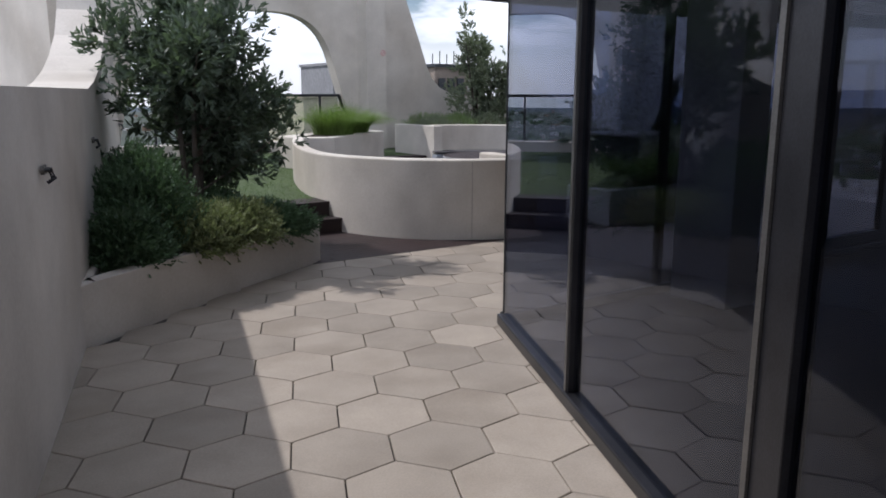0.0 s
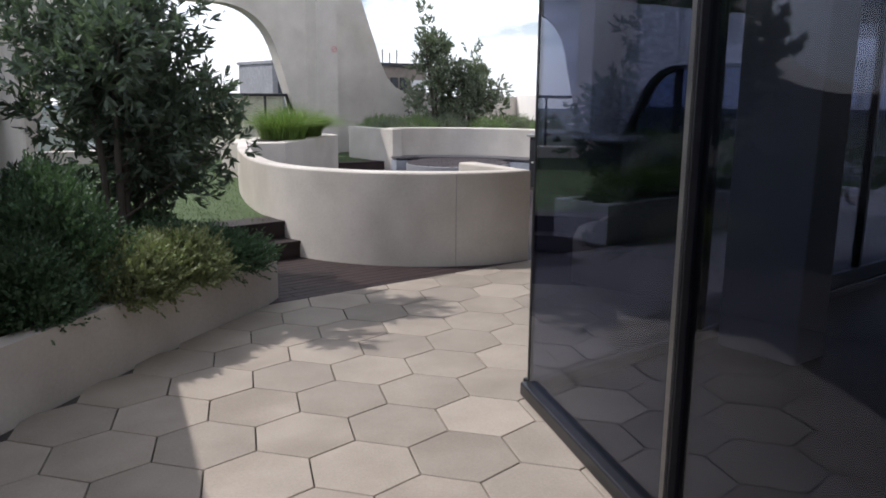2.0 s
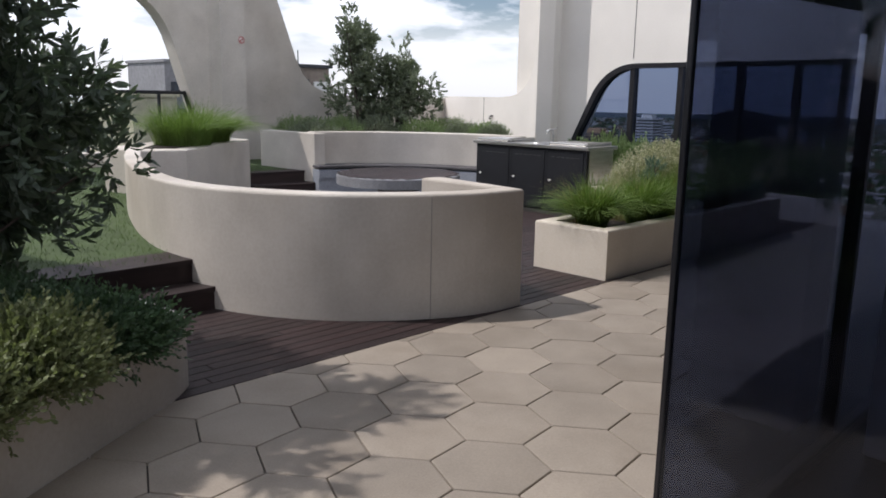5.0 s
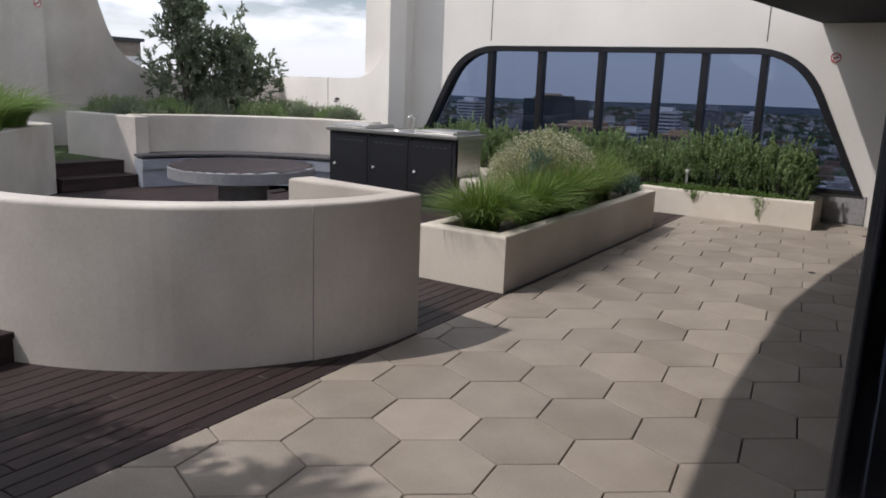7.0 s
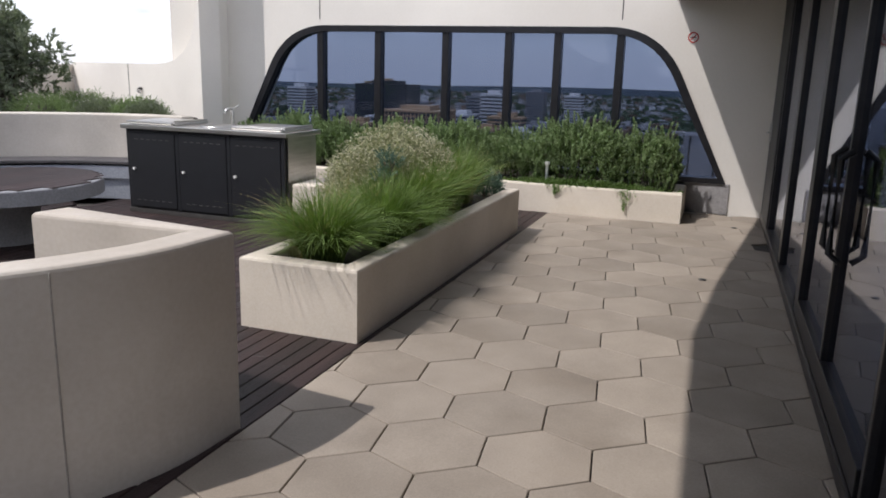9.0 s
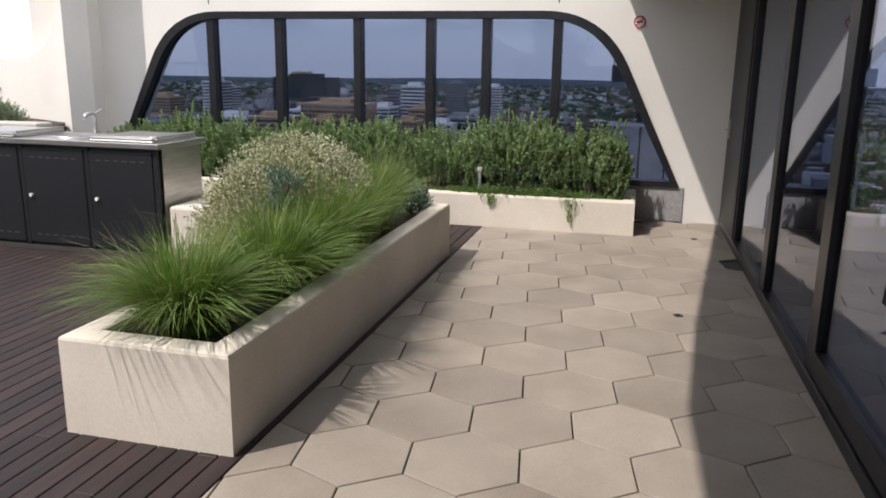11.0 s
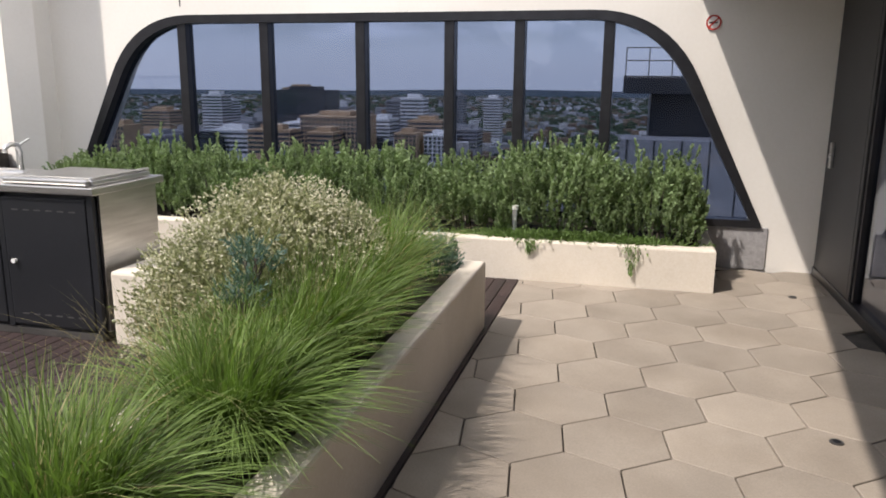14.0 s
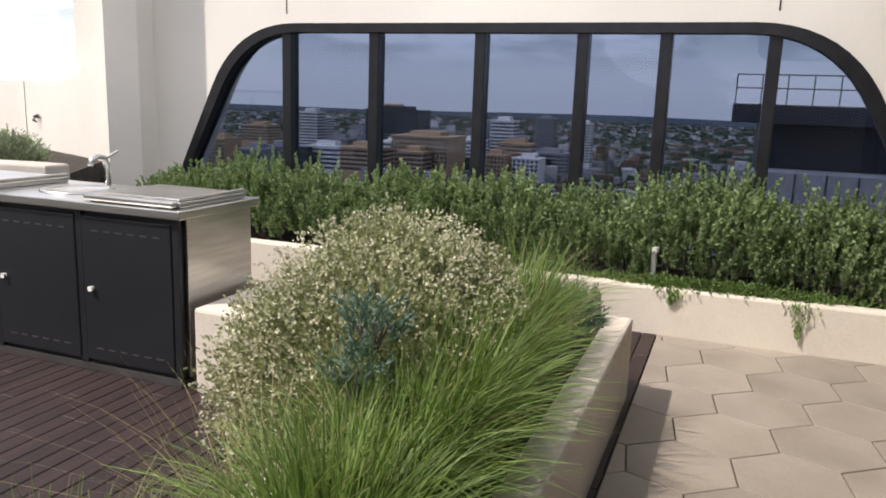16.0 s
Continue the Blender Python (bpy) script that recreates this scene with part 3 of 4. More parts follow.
def arc(r, a0, a1, n=28):
    return [(RC.x + r * math.cos(radians(a0 + (a1 - a0) * k / n)), RC.y + r * math.sin(radians(a0 + (a1 - a0) * k / n))) for k in range(n + 1)]


bench = tagged(new("curved_bench"), "curved grey bench with timber seat against an off-white back wall", "bench")
part("back_wall", prism(arc(2.70, 2, 76.5) + arc(2.92, 76.5, 2), -0.02, 0.95, 0.02), concrete, bench)
part("bench_base", prism(arc(2.30, 3, 78) + arc(2.695, 78, 3), 0.0, 0.38), bench_mat, bench)
part("seat", prism(arc(2.28, 3, 78) + arc(2.69, 78, 3), 0.405, 0.44, 0.01), seat_mat, bench, "dark grey timber seat boards")
part("lower_rail", prism(arc(2.27, 3, 78) + arc(2.296, 78, 3), 0.24, 0.36), bench_mat, bench)
part("outlet_box", box((4.62, 5.9, 0.2), (4.66, 6.02, 0.29), 0.003), bead_metal, bench)
end_wall = tagged(mesh_object("end_wall", prism([(2.86, 7.83), (3.04, 7.80), (3.02, 9.3), (2.79, 9.3)], -0.02, 0.935, 0.015), concrete), "off-white rendered wall ending the curved bench", "garden wall")
bed = tagged(mesh_object("garden_bed", prism([p for p in arc(2.93, 4, 76)] + [(3.02, 9.25), (4.1, 10.4), (8.2, 10.4), (6.7, 6.9), (6.42, 6.35)], 0.0, 0.84), soil), "raised soil bed behind the bench", "garden bed", kind="structure")
TC = Vector((2.37, 5.26))
table = tagged(new("round_table"), "large low round concrete table with dark timber top", "table")
part("rim", disc(TC, 0.80, 0.42, 0.545, 56, 0.015), table_rim, table)
part("leg", disc(TC, 0.27, 0.0, 0.42, 28), table_rim, table)
for k in range(-7, 8):
    y0 = k * 0.104
    half = math.sqrt(max(0.0, 0.80 ** 2 - (abs(y0) + 0.045) ** 2))
    if half > 0.1:
        part("plank", box((TC.x - half, TC.y + y0 - 0.049, 0.545), (TC.x + half, TC.y + y0 + 0.049, 0.553), 0.002), plank_mat, table)


# ---- barbecue ----
bbq = tagged(new("barbecue_cabinet"), "charcoal barbecue cabinet with stainless worktop, hotplates and sink", "barbecue")
X0, X1, Y0, Y1, TOPZ = 3.96, 4.58, 3.44, 5.38, 0.93
part("body", box((X0 + 0.03, Y0 + 0.02, 0.03), (X1, Y1, TOPZ - 0.05), 0.004), cabinet_paint, bbq)
part("plinth", box((X0 + 0.015, Y0 + 0.02, 0.0), (X1, Y1, 0.045), 0.003), bead_metal, bbq)
part("side_panel", box((X0 + 0.06, Y0 - 0.004, 0.05), (X1 - 0.02, Y0 + 0.016, TOPZ - 0.05), 0.002), steel, bbq, "brushed stainless end panel")
w = (Y1 - Y0 - 0.06) / 3
for k in range(3):
    ya = Y0 + 0.05 + k * w
    yb = ya + w - 0.05
    part("post", box((X0 + 0.006, ya - 0.045, 0.05), (X0 + 0.028, ya - 0.004, TOPZ - 0.055), 0.003), cabinet_paint, bbq)
    door = part("door", box((X0, ya, 0.07), (X0 + 0.028, yb, TOPZ - 0.075), 0.006), cabinet_paint, bbq)
    # White paint stands in for the knob's bright gleam; steel mirrors dark here.
    part("handle", rod((X0 - 0.024, yb - 0.06, 0.47), (X0 + 0.004, yb - 0.06, 0.47), 0.015, 14, 0.010), white_paint, door, "small knob, its bright gleam painted white")
    for z in (0.14, TOPZ - 0.15):
        for j in range(6):
            y = ya + 0.09 + j * (w - 0.23) / 5
            part("vent_slot", box((X0 - 0.002, y - 0.022, z - 0.004), (X0 + 0.001, y + 0.022, z + 0.004)), bead_metal, door)
bm = box((X0 - 0.03, Y0 - 0.035, TOPZ - 0.045), (X1 + 0.03, Y1 + 0.02, TOPZ), 0.006)
part("worktop", bm, steel, bbq, "stainless worktop")
for ya in (Y0 + 0.02, Y1 - 0.62):
    hp = part("hotplate", box((X0 + 0.05, ya, TOPZ), (X1 - 0.03, ya + 0.60, TOPZ + 0.035), 0.01), steel, bbq)
    part("plate", box((X0 + 0.10, ya + 0.05, TOPZ + 0.0355), (X1 - 0.08, ya + 0.55, TOPZ + 0.040), 0.002), steel, hp)
    part("front_rail", box((X0 + 0.005, ya + 0.01, TOPZ + 0.004), (X0 + 0.045, ya + 0.59, TOPZ + 0.040), 0.012), steel, hp)
    part("side_rail", box((X0 + 0.05, ya + 0.002, TOPZ + 0.036), (X1 - 0.03, ya + 0.025, TOPZ + 0.052), 0.006), steel, hp)
yc = (Y0 + Y1) / 2
bm = bmesh.new()
n = 32
rings = [[bm.verts.new((X0 + 0.32 + r * math.cos(a), yc + r * math.sin(a), z)) for a in (2 * math.pi * j / n for j in range(n))] for r, z in ((0.20, TOPZ + 0.002), (0.195, TOPZ + 0.010), (0.175, TOPZ + 0.010), (0.165, TOPZ + 0.003), (0.05, TOPZ + 0.0015))]
for a, b in zip(rings, rings[1:]):
    for j in range(n):
        bm.faces.new((a[j], a[(j + 1) % n], b[(j + 1) % n], b[j]))
bm.faces.new(rings[-1])
part("sink", bm, steel, bbq, "round stainless sink bowl", smooth=True)
tap = part("tap", tube([(X1 - 0.07, yc, TOPZ), (X1 - 0.07, yc, TOPZ + 0.13), (X1 - 0.09, yc, TOPZ + 0.17), (X1 - 0.14, yc, TOPZ + 0.18), (X1 - 0.19, yc, TOPZ + 0.16), (X1 - 0.20, yc, TOPZ + 0.13)], 0.016), steel, bbq, smooth=True)
part("lever", rod((X1 - 0.07, yc, TOPZ + 0.17), (X1 - 0.02, yc - 0.04, TOPZ + 0.21), 0.008), steel, tap)

# ---- plants ----
def ellipsoid_points(rng, n, centre, radii, shell=0.35):
    v = unit(rng.normal(size=(n, 3)))
    r = (shell + (1 - shell) * rng.random((n, 1))) ** 0.6
    return np.array(centre) + v * r * np.array(radii), v


def sprigs(rng, root, way, length, per, leaf_l, leaf_w, spread=0.7):
    """Leafy stems: per leaves along each stem, standing off it."""
    n = len(root)
    t = np.tile(np.linspace(0.12, 1.0, per), n)
    rt, wy, ln = np.repeat(root, per, 0), np.repeat(way, per, 0), np.repeat(length, per)
    base = rt + wy * (t * ln)[:, None]
    off = unit(rng.normal(size=(n * per, 3)))
    d = unit(wy + off * spread)
    return leaf_cards(rng, base, d, leaf_l * (0.7 + 0.6 * rng.random(n * per)) * (1.1 - 0.45 * t), np.full(n * per, leaf_w))


def join(*lots):
    vs, fs, start = [], [], 0
    for v, f in lots:
        vs.append(v)
        fs += [[i + start for i in q] for q in f]
        start += len(v)
    return np.concatenate(vs).tolist(), fs


def tree(name, label, base, height, crown, leaf, rng_seed, n_leaf, leaf_l, leaf_w, stems=3, lean=(0, 0)):
    """Multi-stemmed small tree: tapered trunk and limbs, and leafy twigs in clumps about the limb ends."""
    rng = np.random.default_rng(rng_seed)
    th = tagged(new(name), label, "tree")
    th.location = base
    bm = bmesh.new()
    ends = []
    for s in range(stems):
        a = 2 * math.pi * s / stems + 0.5
        p = Vector((0.05 * math.cos(a), 0.05 * math.sin(a), -0.05))
        hgt = height * (0.62 + 0.12 * rng.random())
        q1 = Vector((0.10 * math.cos(a) + lean[0] * 0.4, 0.10 * math.sin(a) + lean[1] * 0.4, hgt * 0.45))
        q2 = Vector((0.22 * math.cos(a) + lean[0], 0.22 * math.sin(a) + lean[1], hgt))
        add_rod(bm, p, q1, 0.032, 8, 0.024)
        add_rod(bm, q1, q2, 0.024, 8, 0.010)
        ends.append(np.array(q2))
        for k in range(9):
            t = 0.10 + 0.90 * k / 9
            o = q1.lerp(q2, (t - 0.45) / 0.55) if t > 0.45 else p.lerp(q1, t / 0.45)
            b = rng.random() * 2 * math.pi
            reach = crown * (0.55 + 0.5 * rng.random()) * (1.15 - 0.75 * t)
            e = o + Vector((math.cos(b) * reach, math.sin(b) * reach, reach * (0.35 + 0.5 * rng.random())))
            add_rod(bm, o, e, 0.010, 6, 0.004)
            ends.append(np.array(e))
            ends.append(np.array(o.lerp(e, 0.55)))
    part("trunk", bm, bark, th)
    ends = np.array(ends)
    top = ends[np.argmax(ends[:, 2])] + (0, 0, height - ends[:, 2].max() - 0.1)
    ends = np.concatenate([ends, [top, (top + ends[0]) / 2]])
    per = 11
    n_tw = n_leaf // per
    pick = rng.integers(0, len(ends), n_tw)
    away = unit(rng.normal(size=(n_tw, 3)))
    root = ends[pick] + away * (0.14 * rng.random((n_tw, 1)) ** 0.5) * (crown / 0.6)
    way = unit(away + (0, 0, 0.55) + 0.3 * rng.normal(size=(n_tw, 3)))
    v, f = sprigs(rng, root, way, 0.10 + 0.12 * rng.random(n_tw), per, leaf_l, leaf_w, 0.8)
    mesh_from("crown", v.tolist(), f, leaf, th)
    return th


tree("olive_tree", "dense dark olive tree in the curved planter", (-3.47, 1.95, 0.34), 2.62, 0.92, olive_leaf, 11, 23000, 0.098, 0.026)
tree("olive_tree", "sparse grey-green olive tree in the raised bed", (4.80, 9.1, 0.84), 2.5, 0.60, far_leaf, 5, 8600, 0.09, 0.028, stems=2, lean=(-0.12, 0.1))
tree("olive_tree", "shorter leaning grey-green olive tree in the raised bed", (5.62, 8.95, 0.84), 1.65, 0.74, far_leaf, 8, 9000, 0.09, 0.028, stems=3, lean=(0.12, -0.05))


def mound(name, label, centre, radii, leaf, seed, n_stem, per, stem, leaf_l, leaf_w, up=0.6, spread=0.7, category="shrub", group="", dome=1.0):
    """A shrub of leafy stems that start within a low dome and point out and up, with ragged height."""
    rng = np.random.default_rng(seed)
    th = tagged(new(name), label, category, group)
    th.location = centre
    v = unit(rng.normal(size=(n_stem, 3)))
    v[:, 2] = np.abs(v[:, 2]) ** dome
    lump = 1 + 0.16 * np.sin(5 * v[:, :1] + seed) * np.cos(4 * v[:, 1:2] + 2 * seed)
    root = v * (0.55 + 0.4 * rng.random((n_stem, 1))) * lump * np.array(radii)
    way = unit(v * (1 - up) + np.array([0, 0, up]) + 0.28 * rng.normal(size=(n_stem, 3)))
    lots = sprigs(rng, root, way, stem * (0.6 + 0.7 * rng.random(n_stem)), per, leaf_l, leaf_w, spread)
    mesh_from("foliage", lots[0].tolist(), lots[1], leaf, th)
    bm = bmesh.new()
    for k in range(14):
        a, r = rng.random() * 6.28, 0.75 * rng.random() ** 0.5
        add_rod(bm, (0.25 * r * radii[0] * math.cos(a), 0.25 * r * radii[1] * math.sin(a), -0.02), (r * radii[0] * math.cos(a), r * radii[1] * math.sin(a), radii[2] * 0.8 * (1 - r * 0.5)), 0.006, 5, 0.003)
    tagged(part("woody_stem", bm, bark, th), kind="stuff")
    return th


# rosemary along the window
def rosemary(y0, y1, peak, seed):
    """Crowded upright leafy shoots over a strip of soil; the outline swells and dips."""
    rng = np.random.default_rng(seed)
    th = tagged(new("rosemary_bush"), "upright green rosemary bush in the low planter under the window", "shrub", "rosemary hedge")
    c = ((6.15 + 6.95) / 2, (y0 + y1) / 2, 0.29)
    th.location = c
    hx, hy = 0.34, (y1 - y0) / 2 + 0.10
    n = int(820 * (y1 - y0))
    q = rng.random((n, 2)) * 2 - 1
    rr = np.clip(np.abs(q[:, 0]) ** 2.5 + np.abs(q[:, 1]) ** 3, 0, 1.5)
    lump = 0.05 * np.sin(9 * q[:, 0] + seed) + 0.05 * np.sin(7 * q[:, 1] * hy + 2 * seed)
    top = peak * (1 - 0.40 * rr) + lump + 0.045 * rng.normal(size=n)
    stem = 0.15 + 0.10 * rng.random(n)
    low = rng.random(n) ** 0.5
    z = np.clip((top - stem) * low, 0.03, None)
    flare = 0.80 + 0.42 * np.clip(z / peak, 0, 0.9)
    root = np.stack([q[:, 0] * hx * flare, q[:, 1] * hy * flare, z], 1)
    way = unit(np.stack([0.34 * q[:, 0] + 0.13 * rng.normal(size=n), 0.24 * q[:, 1] + 0.13 * rng.normal(size=n), np.ones(n)], 1))
    v, f = sprigs(rng, root, way, stem, 30, 0.034, 0.018, 0.85)
    mesh_from("foliage", v.tolist(), f, rosemary_leaf, th)
    bm = bmesh.new()
    for k in range(16):
        a, b = (rng.random() * 2 - 1) * hx * 0.8, (rng.random() * 2 - 1) * hy * 0.8
        add_rod(bm, (a * 0.7, b * 0.8, -0.02), (a, b, peak * 0.6), 0.007, 5, 0.003)
    tagged(part("woody_stem", bm, bark, th), kind="stuff")


for k, (y0, y1, peak) in enumerate(((-0.02, 0.66, 0.70), (0.66, 1.46, 0.82), (1.46, 2.02, 0.64), (2.16, 2.9, 0.68), (2.85, 3.65, 0.70), (3.65, 4.4, 0.62), (4.4, 5.15, 0.66), (5.15, 5.8, 0.60))):
    rosemary(y0, y1, peak, 20 + k)
mound("groundcover", "small bright green creeping plants on planter soil", (6.24, 0.95, 0.30), (0.10, 1.05, 0.05), creeper_leaf, 60, 1500, 6, 0.05, 0.022, 0.013, up=0.3, category="plant")
for y, d in ((1.22, 0.10), (0.44, 0.22)):
    rng = np.random.default_rng(int(y * 100))
    th = tagged(new("trailing_plant"), "thin creeping plant trailing over the planter edge", "plant")
    th.location = (6.105, y, 0.335)
    fall = rng.random(90) ** 1.6
    root = np.stack([-0.006 * rng.random(90), 0.045 * (1.1 - fall) * rng.normal(size=90), -d * fall], 1)
    v, f = leaf_cards(rng, root, unit(np.stack([-0.4 * np.ones(90), 0.25 * rng.normal(size=90), -np.ones(90)], 1)), 0.02 + 0.02 * rng.random(90), np.full(90, 0.012))
    mesh_from("foliage", v.tolist(), f, creeper_leaf, th)

# tussock grass in the long planter
def tussock(name, label, centre, radius, length, n, seed, leaf, droop=1.0, width=0.0055, group="tussock grasses", bias=(0, 0), lean=(0.15, 0.95)):
    rng = np.random.default_rng(seed)
    th = tagged(new(name), label, "grass", group)
    th.location = centre
    a = rng.random(n) * 2 * math.pi
    r = radius * rng.random(n) ** 0.6
    root = np.stack([r * np.cos(a), r * np.sin(a), np.zeros(n)], 1)
    b = a + 0.75 * rng.normal(size=n)
    m = lean[0] + (lean[1] - lean[0]) * rng.random(n) ** 0.8
    side = np.stack([m * np.cos(b) + bias[0], m * np.sin(b) + bias[1]], 1)
    v, f = blades(rng, root, side, length * (0.65 + 0.5 * rng.random(n)), width * (0.7 + 0.6 * rng.random(n)), 5, droop)
    mesh_from("blades", v.tolist(), f, leaf, th)
    return th


for k, (x, y, l, n, by) in enumerate(((1.66, 1.74, 0.55, 1900, 0.0), (2.30, 1.64, 0.54, 1700, -0.08), (2.68, 1.68, 0.55, 1000, -0.06), (3.02, 1.66, 0.58, 1400, -0.06), (3.45, 1.70, 0.56, 1100, -0.03), (3.86, 1.72, 0.57, 1000, -0.02), (4.20, 1.76, 0.62, 900, 0.0))):
    tussock("tussock_grass", "bright green arching tussock grass in the long planter", (x, y, 0.36), 0.12, l, n, 100 + k, grass_leaf, bias=(-0.03, by), lean=(0.10, 1.05 if k == 0 else 0.95 if k == 1 else 0.74), width=0.0085)
for k, (x, y) in enumerate(((1.62, 1.82), (2.3, 1.86), (2.9, 1.68), (3.6, 1.66), (4.2, 1.72))):
    tussock("dry_grass", "pale dry grass stalks among the tussocks", (x, y, 0.36), 0.12, 0.64, 130, 140 + k, straw_leaf, droop=0.8, width=0.003, group="dry stalks")
mound("blue_green_shrub", "low blue-green shrub at the planter's end", (4.70, 1.62, 0.36), (0.20, 0.17, 0.20), blue_leaf, 70, 320, 9, 0.10, 0.03, 0.010)

# everlasting shrub with dried blooms
ev = mound("everlasting_shrub", "silvery dried-flower shrub spilling over the long planter", (3.50, 2.08, 0.34), (0.72, 0.46, 0.62), everlasting_leaf, 80, 7800, 9, 0.12, 0.026, 0.0115, up=0.35, dome=0.72)
rng = np.random.default_rng(81)
v0 = unit(rng.normal(size=(5200, 3)))
v0[:, 2] = np.abs(v0[:, 2]) ** 0.72
base = v0 * (0.94 + 0.20 * rng.random((5200, 1))) * np.array((0.76, 0.49, 0.68))
lots = [leaf_cards(rng, base + 0.004 * rng.normal(size=base.shape), unit(v0 + 0.9 * rng.normal(size=v0.shape)), np.full(5200, 0.011), np.full(5200, 0.009)) for _ in range(2)]
v, f = join(*lots)
tagged(mesh_from("dried_bloom", v, f, bloom, ev, "dry cream flower heads"), kind="stuff")
for k, p in enumerate(((2.86, 1.84, 0.80), (2.76, 1.84, 0.70))):
    mound("blue_green_shrub", "blue-green needle sprigs among the dried flowers", p, (0.07, 0.07, 0.11), blue_leaf, 84 + k, 42, 9, 0.09, 0.03, 0.008, category="shrub")
tussock("tussock_grass", "green tussock grass on the raised planter by the steps", (0.35, 7.15, 0.87), 0.35, 0.62, 1600, 150, grass_leaf, width=0.008)
tussock("tussock_grass", "green tussock grass on the raised planter by the steps", (0.95, 7.75, 0.87), 0.35, 0.62, 1600, 151, grass_leaf, width=0.008, bias=(0.25, -0.2))

# planting under the olive tree
for k, (x, y, rx, ry, rz, leaf, nm, lb) in enumerate((
        (-4.12, 1.00, 0.46, 0.55, 0.74, juniper_leaf, "rounded_shrub", "dense dark green rounded shrub against the grey wall"),
        (-4.05, 1.95, 0.42, 0.50, 0.70, juniper_leaf, "rounded_shrub", "dense dark green rounded shrub behind the olive tree"),
        (-3.40, 1.02, 0.36, 0.32, 0.24, gold_leaf, "golden_shrub", "low yellow-green shrub at the planter's front"),
        (-3.78, 0.76, 0.32, 0.30, 0.26, gold_leaf, "golden_shrub", "low yellow-green shrub at the planter's front"),
        (-3.20, 1.60, 0.36, 0.36, 0.14, juniper_leaf, "juniper", "feathery green juniper spreading over the planter edge"),
        (-2.98, 1.32, 0.30, 0.24, 0.09, juniper_leaf, "juniper", "feathery green juniper spreading over the planter edge"),
        (-3.36, 2.15, 0.34, 0.30, 0.20, juniper_leaf, "juniper", "feathery green juniper beside the steps"),
        (-4.35, 0.52, 0.26, 0.30, 0.34, juniper_leaf, "rounded_shrub", "small dark green shrub in the planter corner"))):
    mound(nm, lb, (x, y, 0.36), (rx, ry, rz), leaf, 200 + k, 2300, 10, 0.17 if nm == "juniper" else 0.14, 0.034, 0.0145, up=0.35 if nm != "juniper" else 0.08, spread=0.60, group="shrubs under the olive")
# low plants on the raised bed
for k, (x, y, rx, ry, rz) in enumerate(((3.3, 8.5, 0.35, 0.5, 0.22), (3.9, 8.6, 0.5, 0.5, 0.28), (4.6, 8.5, 0.5, 0.5, 0.28), (5.3, 8.0, 0.45, 0.45, 0.22), (5.8, 7.4, 0.4, 0.4, 0.18), (3.6, 9.3, 0.6, 0.5, 0.26), (4.8, 9.3, 0.6, 0.5, 0.3), (5.75, 6.75, 0.22, 0.4, 0.2), (5.5, 6.4, 0.2, 0.3, 0.18), (6.3, 8.3, 0.5, 0.5, 0.25))):
    mound("bed_shrub", "low grey-green shrub in the raised bed", (x, y, 0.84), (rx, ry, rz), rosemary_leaf if k % 2 else far_leaf, 300 + k, 480, 8, 0.12, 0.035, 0.010, group="bed shrubs")

# lawn blades
rng = np.random.default_rng(400)
pts = np.stack([-4.4 + 7.1 * rng.random(30000), 3.0 + 7.4 * rng.random(30000)], 1)


def inside(poly, q):
    x, y = q[:, 0], q[:, 1]
    hit = np.zeros(len(q), bool)
    for (xa, ya), (xb, yb) in zip(poly, poly[1:] + poly[:1]):
        cross = ((ya > y) != (yb > y)) & (x < (xb - xa) * (y - ya) / (yb - ya + 1e-12) + xa)
        hit ^= cross
    return hit


pts = pts[inside(lawn_edge, pts)]
n = len(pts)
ang = rng.random(n) * 6.28
v, f = blades(rng, np.column_stack([pts, np.full(n, LAWN_Z - 0.002)]), np.stack([np.cos(ang), np.sin(ang)], 1) * 0.5, 0.035 + 0.02 * rng.random(n), np.full(n, 0.006), 1)
tagged(mesh_from("lawn_grass", v.tolist(), f, leaf_material("lawn_blade", (0.065, 0.105, 0.030))), "short green lawn blades", "grass", kind="stuff")

# ---- fixtures and signs ----
def wall_hook(at, face):
    """A pair of small dark bent spotlights on a plate."""
    th = tagged(new("wall_spotlight"), "small dark metal bracket fitting on the concrete wall", "wall fitting", "wall fittings")
    d = Vector((math.cos(radians(face)), math.sin(radians(face)), 0))
    s = Vector((-d.y, d.x, 0))
    p = Vector(at)
    for k in (-1, 1):
        o = p + s * 0.035 * k
        part("arm", tube([o, o + d * 0.03, o + d * 0.045 - Vector((0, 0, 0.045)), o + d * 0.02 - Vector((0, 0, 0.06))], 0.010, 6), black_metal, th)
        part("cap", rod(o - d * 0.004, o + d * 0.012, 0.022, 10), bead_metal, th)
    return th


for s in (-0.88, 1.58, 4.7):
    q = on_west(s)
    wall_hook((q[0] + 0.012, q[1], 1.22), -13.6)
wall_hook((5.05, NORTH_Y - 0.01, 1.16), -90)
wall_hook((7.9, NORTH_Y - 0.01, 1.10), -90)
d_par = Vector((FIN[0] - 8.35, FIN[1] - 10.5)).normalized()
for t in (2.79,):
    q = Vector((8.35, 10.5)) + d_par * t
    wall_hook((q.x - 0.012, q.y + 0.006, 1.18), 151)
bm = box((-0.006, -0.004, 0), (0.006, 0.004, 1.55))
q = Vector((8.35, 10.5)) + d_par * 2.35
bmesh.ops.rotate(bm, verts=bm.verts[:], cent=(0, 0, 0), matrix=Matrix.Rotation(math.atan2(d_par.y, d_par.x), 3, "Z"))
bmesh.ops.translate(bm, verts=bm.verts[:], vec=(q.x, q.y, 0))
